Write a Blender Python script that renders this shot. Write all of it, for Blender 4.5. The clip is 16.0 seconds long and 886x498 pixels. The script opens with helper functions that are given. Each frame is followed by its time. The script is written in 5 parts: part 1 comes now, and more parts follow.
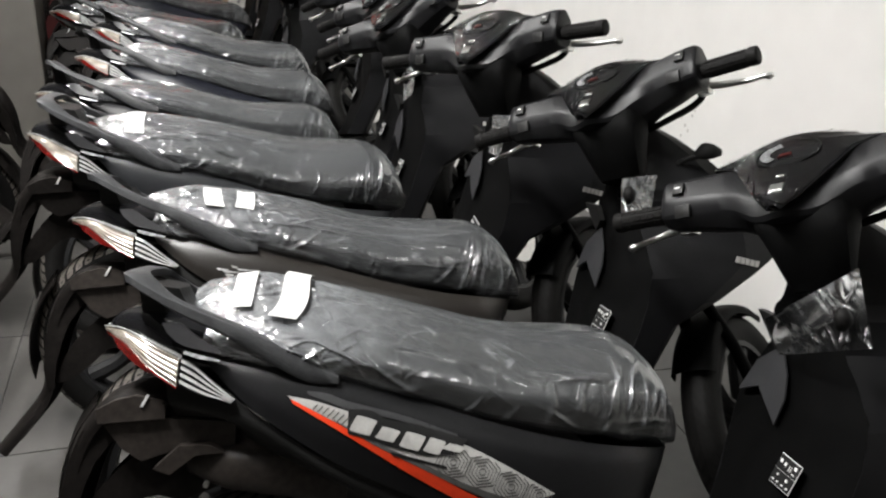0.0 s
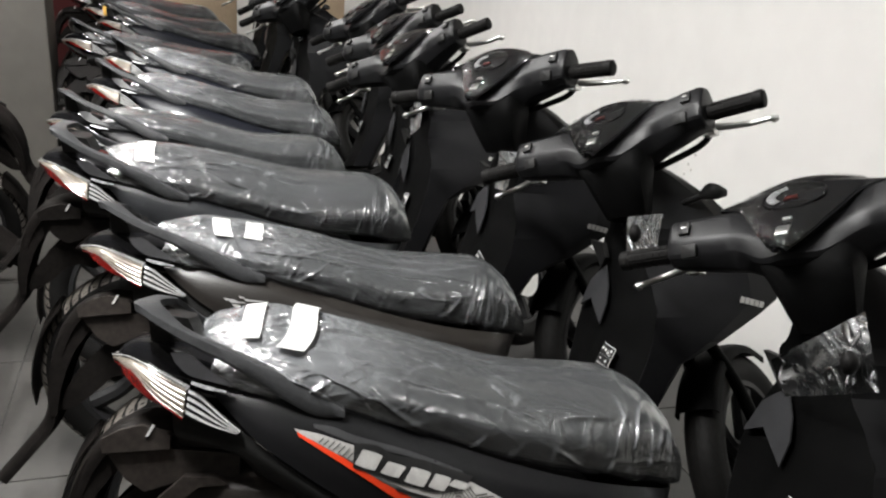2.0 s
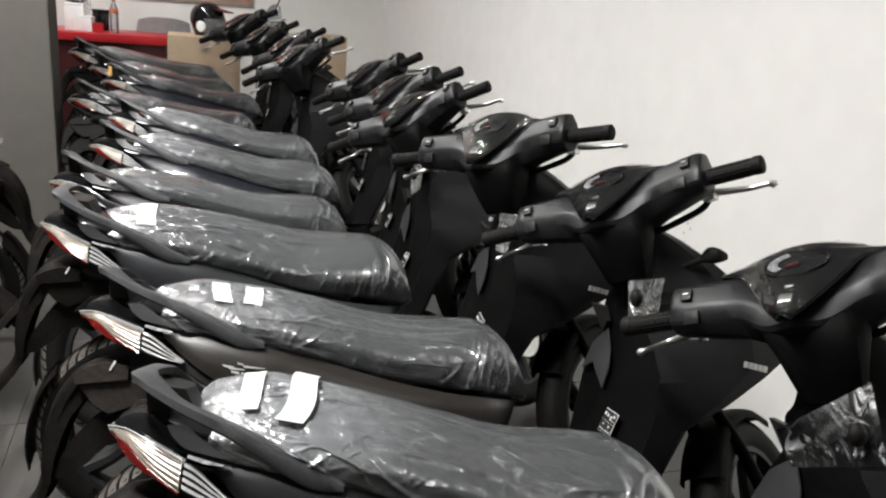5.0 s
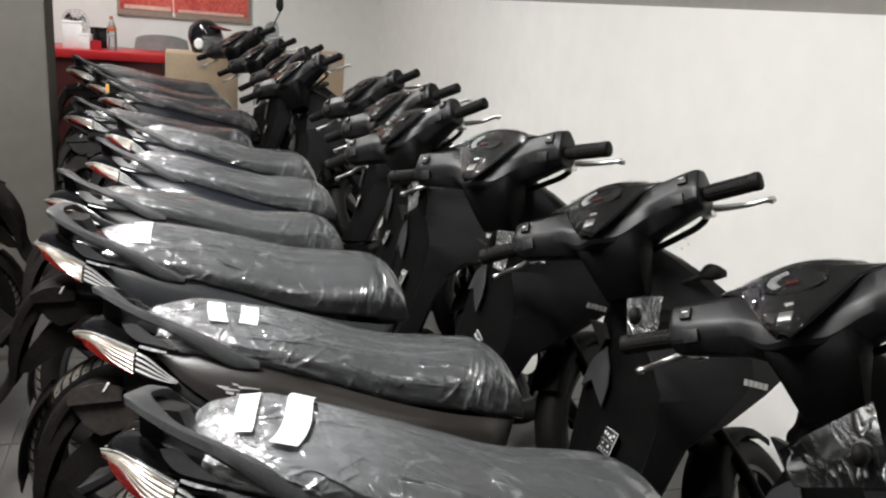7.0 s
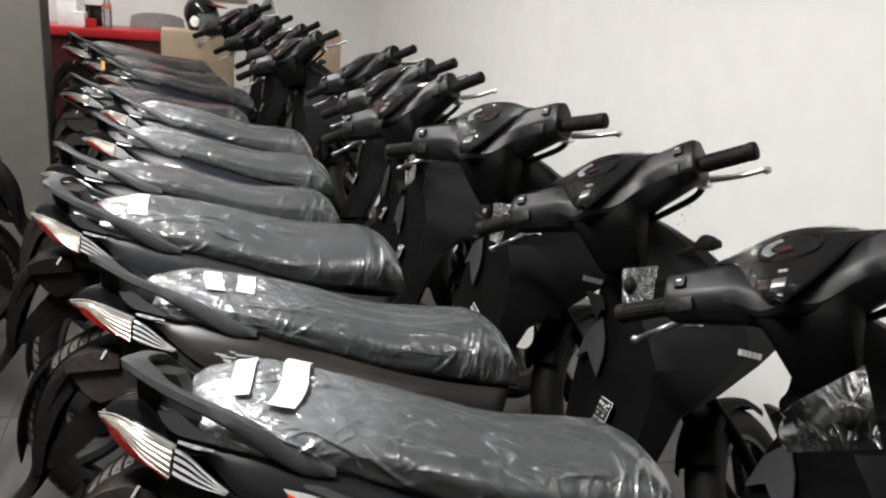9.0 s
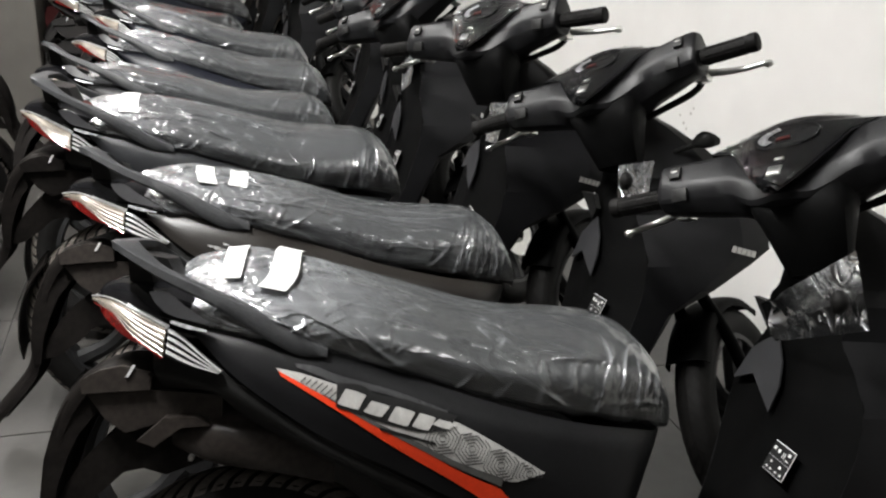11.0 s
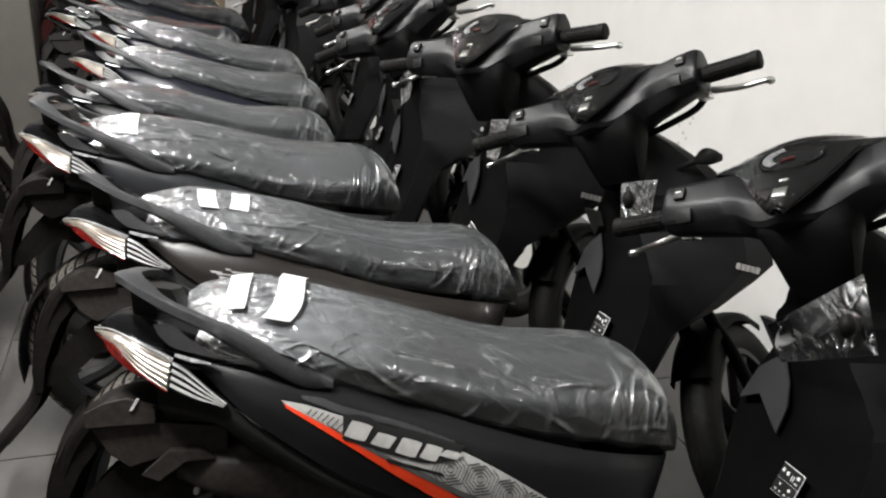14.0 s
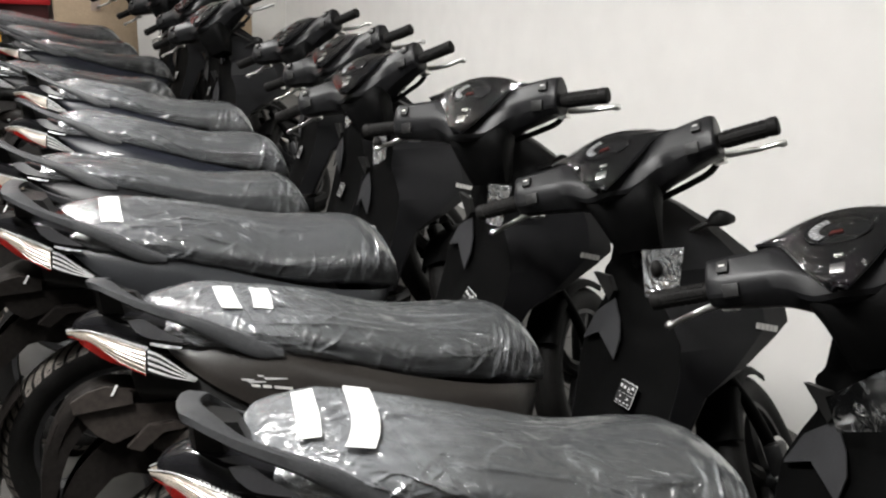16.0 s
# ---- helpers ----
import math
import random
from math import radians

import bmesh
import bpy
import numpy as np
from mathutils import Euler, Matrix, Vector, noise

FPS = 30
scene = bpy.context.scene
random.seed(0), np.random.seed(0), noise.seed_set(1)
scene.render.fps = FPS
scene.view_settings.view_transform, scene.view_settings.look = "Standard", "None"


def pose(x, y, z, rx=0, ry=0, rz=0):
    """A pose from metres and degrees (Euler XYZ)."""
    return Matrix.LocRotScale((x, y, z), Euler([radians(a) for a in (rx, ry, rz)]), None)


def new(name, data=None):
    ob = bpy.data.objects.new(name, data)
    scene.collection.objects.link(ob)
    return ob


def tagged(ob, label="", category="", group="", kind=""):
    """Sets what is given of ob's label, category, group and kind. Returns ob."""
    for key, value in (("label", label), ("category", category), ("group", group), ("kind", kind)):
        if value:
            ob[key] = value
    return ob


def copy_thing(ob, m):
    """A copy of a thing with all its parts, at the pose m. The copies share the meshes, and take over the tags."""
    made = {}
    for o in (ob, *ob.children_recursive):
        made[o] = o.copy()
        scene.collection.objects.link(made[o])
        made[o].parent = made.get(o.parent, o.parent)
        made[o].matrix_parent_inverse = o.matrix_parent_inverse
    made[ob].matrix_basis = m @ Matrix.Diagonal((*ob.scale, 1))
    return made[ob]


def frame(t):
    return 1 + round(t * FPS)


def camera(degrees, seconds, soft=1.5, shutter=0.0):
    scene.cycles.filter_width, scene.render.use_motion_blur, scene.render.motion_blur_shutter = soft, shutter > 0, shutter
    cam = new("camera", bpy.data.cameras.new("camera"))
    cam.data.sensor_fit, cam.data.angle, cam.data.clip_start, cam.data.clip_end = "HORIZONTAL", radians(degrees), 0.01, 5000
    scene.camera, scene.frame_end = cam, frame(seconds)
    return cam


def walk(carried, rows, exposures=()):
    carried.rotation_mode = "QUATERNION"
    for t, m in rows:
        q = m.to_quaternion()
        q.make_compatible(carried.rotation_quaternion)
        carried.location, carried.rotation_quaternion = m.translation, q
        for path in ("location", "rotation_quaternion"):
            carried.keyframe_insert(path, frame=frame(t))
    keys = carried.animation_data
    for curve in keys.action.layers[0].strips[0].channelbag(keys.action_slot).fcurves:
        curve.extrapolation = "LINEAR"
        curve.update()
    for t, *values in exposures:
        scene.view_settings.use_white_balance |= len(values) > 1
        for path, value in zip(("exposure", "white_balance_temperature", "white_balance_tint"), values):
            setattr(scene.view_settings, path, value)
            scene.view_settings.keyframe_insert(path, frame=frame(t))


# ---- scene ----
cam = camera(58.63, 16.0, soft=2.2)
# seconds, eye x y z, yaw, pitch, roll
PATH = [
    (0, 0.0000, 0.0000, 1.3289, -0.00, -23.988, -3.943),
    (0.5, -0.0021, -0.0061, 1.3279, 0.07, -23.651, -4.240),
    (1, -0.0051, -0.0101, 1.3291, 0.25, -23.001, -4.447),
    (1.5, -0.0106, -0.0052, 1.3334, 0.33, -22.227, -4.769),
    (2, -0.0141, -0.0050, 1.3352, 0.42, -21.700, -4.998),
    (2.5, -0.0159, -0.0041, 1.3409, 0.44, -21.105, -5.137),
    (3, -0.0188, -0.0031, 1.3518, 0.85, -19.204, -5.243),
    (3.5, -0.0213, 0.0003, 1.3556, 0.50, -19.160, -5.387),
    (4, -0.0188, 0.0046, 1.3513, 0.48, -18.836, -5.267),
    (6.5, -0.0183, 0.0138, 1.3657, 0.19, -16.868, -4.866),
    (7, -0.0162, 0.0201, 1.3591, 0.21, -16.789, -4.868),
    (7.5, -0.0179, 0.0218, 1.3522, 0.10, -16.850, -4.998),
    (8, -0.0139, 0.0149, 1.3484, 0.13, -17.060, -4.902),
    (8.5, -0.0128, 0.0115, 1.3434, 0.14, -17.592, -4.960),
    (9, -0.0111, 0.0080, 1.3366, 0.06, -18.040, -4.944),
    (9.5, -0.0051, 0.0094, 1.3197, 0.46, -20.022, -4.927),
    (10, 0.0015, 0.0050, 1.3022, 0.29, -21.637, -5.027),
    (12.5, 0.0132, -0.0094, 1.2779, -0.04, -24.542, -4.744),
    (13, 0.0078, -0.0047, 1.2872, -0.25, -24.336, -4.629),
    (13.5, 0.0029, 0.0043, 1.2982, -0.18, -23.987, -4.513),
    (14, -0.0030, 0.0166, 1.3107, -0.17, -23.320, -4.438),
    (14.5, -0.0126, 0.0326, 1.3323, -0.60, -22.646, -4.361),
    (15, -0.0207, 0.0469, 1.3615, -0.83, -21.664, -4.059),
    (15.5, -0.0896, 0.0849, 1.3629, -3.97, -21.113, -4.377),
    (16, -0.2424, 0.1357, 1.3719, -7.86, -20.992, -4.035),
]
walk(cam, [(t, pose(x, y, z, 90 + pitch, roll, yaw)) for t, x, y, z, yaw, pitch, roll in PATH])

# ---- light ----
AZ = 18.0                                   # the long wall runs this many degrees left of the first view
ROOM = pose(0, 0, 0, 0, 0, AZ)              # room frame: x across towards the bright wall, y along the row

world = bpy.data.worlds.new("world")
world.use_nodes = True
world.node_tree.nodes["Background"].inputs[0].default_value = (0.9, 0.95, 1.0, 1)
world.node_tree.nodes["Background"].inputs[1].default_value = 0.022
scene.world = world


def lamp(name, x, y, z, power, sx, sy, colour, rx=0, ry=0):
    data = bpy.data.lights.new(name, "AREA")
    data.shape, data.size, data.size_y, data.energy, data.color = "RECTANGLE", sx, sy, power, colour
    ob = new(name, data)
    ob.matrix_world = ROOM @ pose(x, y, z, rx, ry, 0)
    return ob


# lights out of view; the last two are weak fills added near the camera
for x, y, power in ((-0.7, 1.5, 100), (-0.9, 3.7, 92), (-0.9, 5.9, 52), (1.25, 0.6, 4), (-1.2, -0.9, 3)):
    lamp("unseen_ceiling_light", x, y, 2.86, power * 0.80, 0.12, 1.2, (1.0, 0.99, 0.975))
    if power > 30:                          # upward lights added to brighten the ceiling that the seat tops reflect
        lamp("unseen_ceiling_light", x, y, 2.88, power * 0.3, 0.12, 1.2, (1.0, 0.99, 0.975), 180)
scene.view_settings.exposure = 0.6


# ---- materials ----
def material(name, colour, rough=0.5, metal=0.0, vary=0.15, scale=18.0, bump=0.0, bump_scale=400.0, coat=0.0, tint=None, transmission=0.0, specular=0.5):
    m = bpy.data.materials.new(name)
    m.use_nodes = True
    t, b = m.node_tree, m.node_tree.nodes["Principled BSDF"]
    b.inputs["Roughness"].default_value, b.inputs["Metallic"].default_value = rough, metal
    b.inputs["Specular IOR Level"].default_value = specular
    b.inputs["Coat Weight"].default_value, b.inputs["Transmission Weight"].default_value = coat, transmission
    where = t.nodes.new("ShaderNodeTexCoord").outputs["Object"]
    big, small = t.nodes.new("ShaderNodeTexNoise"), t.nodes.new("ShaderNodeTexNoise")
    big.inputs["Scale"].default_value, small.inputs["Scale"].default_value = scale, scale * 11
    big.inputs["Detail"].default_value = 4
    t.links.new(where, big.inputs["Vector"]), t.links.new(where, small.inputs["Vector"])
    both = t.nodes.new("ShaderNodeMath")
    both.operation = "MULTIPLY"
    t.links.new(big.outputs["Fac"], both.inputs[0]), t.links.new(small.outputs["Fac"], both.inputs[1])
    ramp = t.nodes.new("ShaderNodeMapRange")
    ramp.inputs["From Min"].default_value, ramp.inputs["From Max"].default_value = 0.12, 0.4
    t.links.new(both.outputs[0], ramp.inputs["Value"])
    mix = t.nodes.new("ShaderNodeMix")
    mix.data_type = "RGBA"
    second = tint or [v * (1 + vary * 2) for v in colour]
    mix.inputs["A"].default_value = (*[v * (1 - vary) for v in colour], 1)
    mix.inputs["B"].default_value = (*second, 1)
    t.links.new(ramp.outputs[0], mix.inputs["Factor"])
    t.links.new(mix.outputs["Result"], b.inputs["Base Color"])
    gloss = t.nodes.new("ShaderNodeMapRange")
    gloss.inputs["To Min"].default_value, gloss.inputs["To Max"].default_value = rough * 0.85, min(1, rough * 1.2)
    t.links.new(big.outputs["Fac"], gloss.inputs["Value"]), t.links.new(gloss.outputs[0], b.inputs["Roughness"])
    if bump:
        grain, relief = t.nodes.new("ShaderNodeTexNoise"), t.nodes.new("ShaderNodeBump")
        grain.inputs["Scale"].default_value = bump_scale
        relief.inputs["Strength"].default_value, relief.inputs["Distance"].default_value = bump, 0.001
        t.links.new(where, grain.inputs["Vector"]), t.links.new(grain.outputs["Fac"], relief.inputs["Height"])
        t.links.new(relief.outputs[0], b.inputs["Normal"])
    return m


def film_material(name, haze=0.05, sheen=0.01, rough=0.085, bump=0.2, size=1.0, whiten_gain=0.35, edge_sheen=0.10, gleam=0.22, broad=0.48):
    """Thin clear plastic: mostly see-through, with a faint haze, a soft sheen and sharp glints."""
    m = bpy.data.materials.new(name)
    m.use_nodes = True
    t = m.node_tree
    t.nodes.clear()
    out, clear, shine, soft, milk = (t.nodes.new("ShaderNode" + k) for k in ("OutputMaterial", "BsdfTransparent", "BsdfGlossy", "BsdfGlossy", "BsdfDiffuse"))
    clear.inputs[0].default_value = (0.95, 0.95, 0.95, 1)
    shine.inputs["Roughness"].default_value, soft.inputs["Roughness"].default_value = rough, broad
    milk.inputs[0].default_value = (0.70, 0.73, 0.76, 1)
    where = t.nodes.new("ShaderNodeTexCoord").outputs["Object"]
    stretch = t.nodes.new("ShaderNodeMapping")
    stretch.inputs["Scale"].default_value = (size * 0.7, size * 1.2, size * 1.2)
    t.links.new(where, stretch.inputs["Vector"])
    bend = t.nodes.new("ShaderNodeTexNoise")
    bend.inputs["Scale"].default_value, bend.inputs["Detail"].default_value = 9, 2
    warped = t.nodes.new("ShaderNodeMixRGB")
    warped.blend_type, warped.inputs[0].default_value = "ADD", 0.16
    t.links.new(where, bend.inputs["Vector"])
    t.links.new(stretch.outputs[0], warped.inputs[1]), t.links.new(bend.outputs["Color"], warped.inputs[2])
    heights = []
    for cells, width in ((11, 0.10), (27, 0.12)):
        cell, line = t.nodes.new("ShaderNodeTexVoronoi"), t.nodes.new("ShaderNodeMapRange")
        cell.feature = "DISTANCE_TO_EDGE"
        cell.inputs["Scale"].default_value = cells
        line.interpolation_type = "SMOOTHSTEP"
        line.inputs["From Max"].default_value, line.inputs["To Min"].default_value, line.inputs["To Max"].default_value = width, 1.0, 0.0
        t.links.new(warped.outputs[0], cell.inputs["Vector"]), t.links.new(cell.outputs["Distance"], line.inputs["Value"])
        heights.append(line.outputs[0])
    patch = t.nodes.new("ShaderNodeTexNoise")
    patch.inputs["Scale"].default_value = 7
    mask = t.nodes.new("ShaderNodeMapRange")
    mask.inputs["From Min"].default_value, mask.inputs["From Max"].default_value = 0.42, 0.62
    t.links.new(where, patch.inputs["Vector"]), t.links.new(patch.outputs["Fac"], mask.inputs["Value"])
    fine = t.nodes.new("ShaderNodeMath")
    fine.operation = "MULTIPLY"
    t.links.new(heights[1], fine.inputs[0]), t.links.new(mask.outputs[0], fine.inputs[1])
    height = t.nodes.new("ShaderNodeMath")
    height.operation = "MULTIPLY_ADD"
    height.inputs[1].default_value = 0.4
    t.links.new(fine.outputs[0], height.inputs[0]), t.links.new(heights[0], height.inputs[2])
    relief = t.nodes.new("ShaderNodeBump")
    relief.inputs["Strength"].default_value, relief.inputs["Distance"].default_value = bump, 0.0022
    t.links.new(height.outputs[0], relief.inputs["Height"])
    t.links.new(relief.outputs[0], shine.inputs["Normal"])
    fresnel = t.nodes.new("ShaderNodeFresnel")
    fresnel.inputs["IOR"].default_value = 1.85
    a, b, c = (t.nodes.new("ShaderNodeMixShader") for _ in range(3))
    glance, more = t.nodes.new("ShaderNodeFresnel"), t.nodes.new("ShaderNodeMath")
    glance.inputs["IOR"].default_value = 1.55
    more.operation = "MULTIPLY_ADD"
    more.inputs[1].default_value, more.inputs[2].default_value = gleam, sheen
    t.links.new(glance.outputs[0], more.inputs[0]), t.links.new(more.outputs[0], b.inputs[0])
    whitened, milky = t.nodes.new("ShaderNodeAttribute"), t.nodes.new("ShaderNodeMath")   # creases and gathered film whitened in the colour to read as glints
    whitened.attribute_name = "whitening"
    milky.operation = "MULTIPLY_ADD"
    milky.inputs[1].default_value, milky.inputs[2].default_value = whiten_gain, haze
    t.links.new(whitened.outputs["Fac"], milky.inputs[0]), t.links.new(milky.outputs[0], a.inputs[0])
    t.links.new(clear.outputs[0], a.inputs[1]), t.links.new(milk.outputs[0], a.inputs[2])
    t.links.new(a.outputs[0], b.inputs[1]), t.links.new(soft.outputs[0], b.inputs[2])
    t.links.new(fresnel.outputs[0], c.inputs[0]), t.links.new(b.outputs[0], c.inputs[1]), t.links.new(shine.outputs[0], c.inputs[2])
    veil, both = t.nodes.new("ShaderNodeBsdfSheen"), t.nodes.new("ShaderNodeAddShader")     # sheen added to brighten film seen at grazing angles
    veil.inputs["Color"].default_value, veil.inputs["Roughness"].default_value = (edge_sheen * 0.95, edge_sheen * 0.98, edge_sheen, 1), 0.42
    t.links.new(c.outputs[0], both.inputs[0]), t.links.new(veil.outputs[0], both.inputs[1])
    t.links.new(both.outputs[0], out.inputs[0])
    return m


M = dict(
    paint=material("satin_black_paint", (0.009, 0.009, 0.0097), 0.36, vary=0.1, bump=0.08, bump_scale=900, specular=0.2),
    # black paint browned, the reflection on this cowl put into the colour
    paint_reflect=material("satin_black_brown_reflection", (0.019, 0.0165, 0.0145), 0.34, vary=0.1, bump=0.08, bump_scale=900, specular=0.4),
    paint_grey=material("satin_grey_paint", (0.020, 0.021, 0.023), 0.36, vary=0.1, bump=0.08, bump_scale=900, specular=0.3),
    paint_blue=material("satin_navy_paint", (0.008, 0.009, 0.0135), 0.36, vary=0.1, bump=0.08, bump_scale=900, specular=0.3),
    gloss=material("gloss_black_plastic", (0.008, 0.008, 0.009), 0.09, vary=0.1),
    plastic=material("black_moulded_plastic", (0.010, 0.0098, 0.0095), 0.46, specular=0.3, vary=0.2, bump=0.25, bump_scale=700),
    # warm tint stands in for the brown reflection on the guards
    fender=material("warm_black_plastic", (0.009, 0.0077, 0.0070), 0.46, specular=0.13, vary=0.3, scale=9, bump=0.2, bump_scale=700),
    # lighter copy of the guard plastic, its light put into the colour
    fender_lit=material("lit_black_plastic", (0.030, 0.025, 0.022), 0.42, specular=0.35, vary=0.3, scale=9, bump=0.2, bump_scale=700),
    # darker copy of the moulded plastic, shade under the bars put into its colour
    shield=material("shaded_black_plastic", (0.002, 0.002, 0.002), 0.58, vary=0.2, bump=0.25, bump_scale=700, specular=0.06),
    # lighter copy of the rubber, light on the rear treads put into its colour
    tread=material("lit_tread_rubber", (0.12, 0.106, 0.094), 0.6, vary=0.3, bump=0.3, bump_scale=300),
    rail=material("dark_grey_metal_paint", (0.048, 0.049, 0.051), 0.45, specular=0.3, vary=0.12, bump=0.15, bump_scale=900),
    # grey for black facets that catch light, the light put into the colour
    trim=material("lit_facet_grey", (0.034, 0.034, 0.036), 0.4, vary=0.1, bump=0.1),
    vinyl=material("black_seat_vinyl", (0.010, 0.010, 0.0105), 0.5, vary=0.2, bump=0.3, bump_scale=500),
    rubber=material("black_rubber", (0.006, 0.0056, 0.0053), 0.6, specular=0.14, vary=0.25, bump=0.2, bump_scale=300),
    alloy=material("bright_alloy", (0.72, 0.72, 0.70), 0.3, 1.0, vary=0.06, bump=0.05),
    darkmetal=material("dark_cast_metal", (0.015, 0.015, 0.0155), 0.45, 0.2, vary=0.2, bump=0.2),
    lens=material("ribbed_clear_lens", (0.25, 0.22, 0.185), 0.22, 0.25, vary=0.2, scale=40, coat=1.0),
    lens_clear=material("clear_indicator_lens", (0.62, 0.62, 0.61), 0.16, 0.35, vary=0.06, coat=1.0),
    lens_red=material("red_tail_lens", (0.12, 0.004, 0.003), 0.12, vary=0.15, coat=1.0),
    lens_dark=material("dark_red_lens", (0.06, 0.008, 0.006), 0.12, vary=0.15, coat=1.0),
    silver=material("silver_sticker", (0.54, 0.53, 0.51), 0.35, 0.2, vary=0.1, scale=60),
    silver_dark=material("charcoal_sticker", (0.10, 0.098, 0.094), 0.4, vary=0.1),
    orange=material("orange_red_sticker", (0.88, 0.06, 0.015), 0.35, vary=0.04),
    ink=material("black_print", (0.01, 0.01, 0.01), 0.4, vary=0.05),
    white=material("white_paper", (0.78, 0.78, 0.77), 0.7, vary=0.05, bump=0.1),
    tape=material("white_paper_tape", (0.60, 0.60, 0.59), 0.55, vary=0.03, bump=0.2, bump_scale=150),
    meter=material("meter_face", (0.009, 0.009, 0.0095), 0.25, vary=0.3, specular=0.3),
    dial_dim=material("grey_dial_print", (0.12, 0.12, 0.122), 0.3, vary=0.5, scale=120),
    dial=material("pale_dial_print", (0.34, 0.34, 0.345), 0.3, vary=0.5, scale=120),
    needle=material("red_meter_mark", (0.05, 0.008, 0.007), 0.3, vary=0.1),
    wall=material("warm_white_wall_paint", (0.76, 0.75, 0.72), 0.75, vary=0.02, scale=0.7, bump=0.04, bump_scale=160),
    wall_grey=material("grey_beige_wall_tone", (0.21, 0.20, 0.18), 0.7, vary=0.05, scale=1.3, bump=0.25, bump_scale=120),
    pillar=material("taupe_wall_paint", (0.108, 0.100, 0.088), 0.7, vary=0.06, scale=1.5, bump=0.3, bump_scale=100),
    plaster=material("bare_plaster", (0.50, 0.48, 0.45), 0.85, vary=0.1),
    ceiling=material("white_ceiling_paint", (0.62, 0.62, 0.61), 0.8, vary=0.03, scale=1.0, bump=0.1),
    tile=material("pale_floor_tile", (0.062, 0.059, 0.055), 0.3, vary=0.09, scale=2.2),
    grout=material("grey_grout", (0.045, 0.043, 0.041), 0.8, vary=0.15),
    # the counter's red darkened, shade below its top put into the colour
    red_shaded=material("shaded_red_laminate", (0.055, 0.010, 0.010), 0.4, vary=0.1),
    red=material("red_counter_laminate", (0.42, 0.02, 0.025), 0.3, vary=0.06),
    card=material("brown_cardboard", (0.36, 0.27, 0.18), 0.75, vary=0.07, scale=8, bump=0.15),
    chair=material("grey_mesh_fabric", (0.22, 0.21, 0.21), 0.8, vary=0.1, bump=0.4),
    poster=material("red_poster_print", (0.62, 0.05, 0.035), 0.4, vary=0.3, scale=5, tint=(0.75, 0.16, 0.12)),
    poster_pale=material("pale_poster_print", (0.62, 0.42, 0.36), 0.4, vary=0.15, scale=9),
    frame=material("tan_poster_frame", (0.36, 0.28, 0.23), 0.45, vary=0.08),
    label=material("orange_bottle_label", (0.55, 0.16, 0.07), 0.4, vary=0.1),
    gold=material("yellow_sticker", (0.75, 0.42, 0.06), 0.4, vary=0.05),
    film=film_material("clear_plastic_film", haze=0.09, sheen=0.04, rough=0.075, gleam=0.75, broad=0.24),
    # dimmer copy of the seat film, for the far seats
    film_dim=film_material("dim_plastic_film", haze=0.035, sheen=0.02, rough=0.075, gleam=0.4, broad=0.24, edge_sheen=0.06),
    bag=film_material("clear_bag_film", haze=0.13, sheen=0.03, rough=0.08, bump=0.0, size=1.6, edge_sheen=0.15, gleam=0.3),
    bag_pale=film_material("crumpled_bag_film", haze=0.2, sheen=0.04, rough=0.1, bump=0.0, edge_sheen=0.2, gleam=0.3),
    clear=film_material("clear_protective_film", haze=0.0, sheen=0.0, rough=0.05, bump=0.0, edge_sheen=0.0, gleam=0.0),
    screen=film_material("clear_visor_plastic", haze=0.12, sheen=0.05, rough=0.05, bump=0.02, edge_sheen=0.1),
)


# ---- mesh tools ----
def spline(points, n):
    """Catmull-Rom through points (m x k), n steps a span."""
    p = np.asarray(points, float)
    if n <= 1:
        return p
    q = np.concatenate([2 * p[:1] - p[1:2], p, 2 * p[-1:] - p[-2:-1]])
    out = []
    for i in range(len(p) - 1):
        a, b, c, d = q[i:i + 4]
        for s in np.arange(n) / n:
            out.append(0.5 * (2 * b + (c - a) * s + (2 * a - 5 * b + 4 * c - d) * s * s + (3 * b - a - 3 * c + d) * s ** 3))
    return np.array(out + [p[-1]])


def dense(grid, nu, nv):
    g = np.asarray(grid, float)
    m, n, _ = g.shape
    g = spline(g.reshape(m, n * 3), nu).reshape(-1, n, 3)
    g = np.swapaxes(g, 0, 1)
    k = g.shape[1]
    g = spline(g.reshape(n, k * 3), nv).reshape(-1, k, 3)
    return np.swapaxes(g, 0, 1)


def sheet(bm, grid, closed=False, caps=False, flip=False):
    """Quads over a grid of points; closed joins the last column to the first."""
    m, n, _ = grid.shape
    v = [[bm.verts.new(p) for p in row] for row in grid]
    for i in range(m - 1):
        for j in range(n if closed else n - 1):
            k = (j + 1) % n
            f = (v[i][j], v[i][k], v[i + 1][k], v[i + 1][j])
            bm.faces.new(f[::-1] if flip else f)
    if caps:
        bm.faces.new(v[0]), bm.faces.new(v[-1][::-1])
    return bm


def mirrored(bm):
    """Adds the mirror image across y = 0."""
    old = bm.faces[:]
    made = {v: bm.verts.new((v.co.x, -v.co.y, v.co.z)) for v in bm.verts[:]}
    for f in old:
        bm.faces.new([made[v] for v in reversed(f.verts)])
    bmesh.ops.remove_doubles(bm, verts=bm.verts[:], dist=1e-4)
    return bm


def thick(bm, depth):
    bmesh.ops.recalc_face_normals(bm, faces=bm.faces[:])
    bmesh.ops.solidify(bm, geom=bm.faces[:], thickness=depth)
    return bm


def shell(grid, nu, nv, depth=0.004, mirror=False):
    bm = bmesh.new()
    sheet(bm, dense(grid, nu, nv))
    if mirror:
        mirrored(bm)
    return thick(bm, depth)


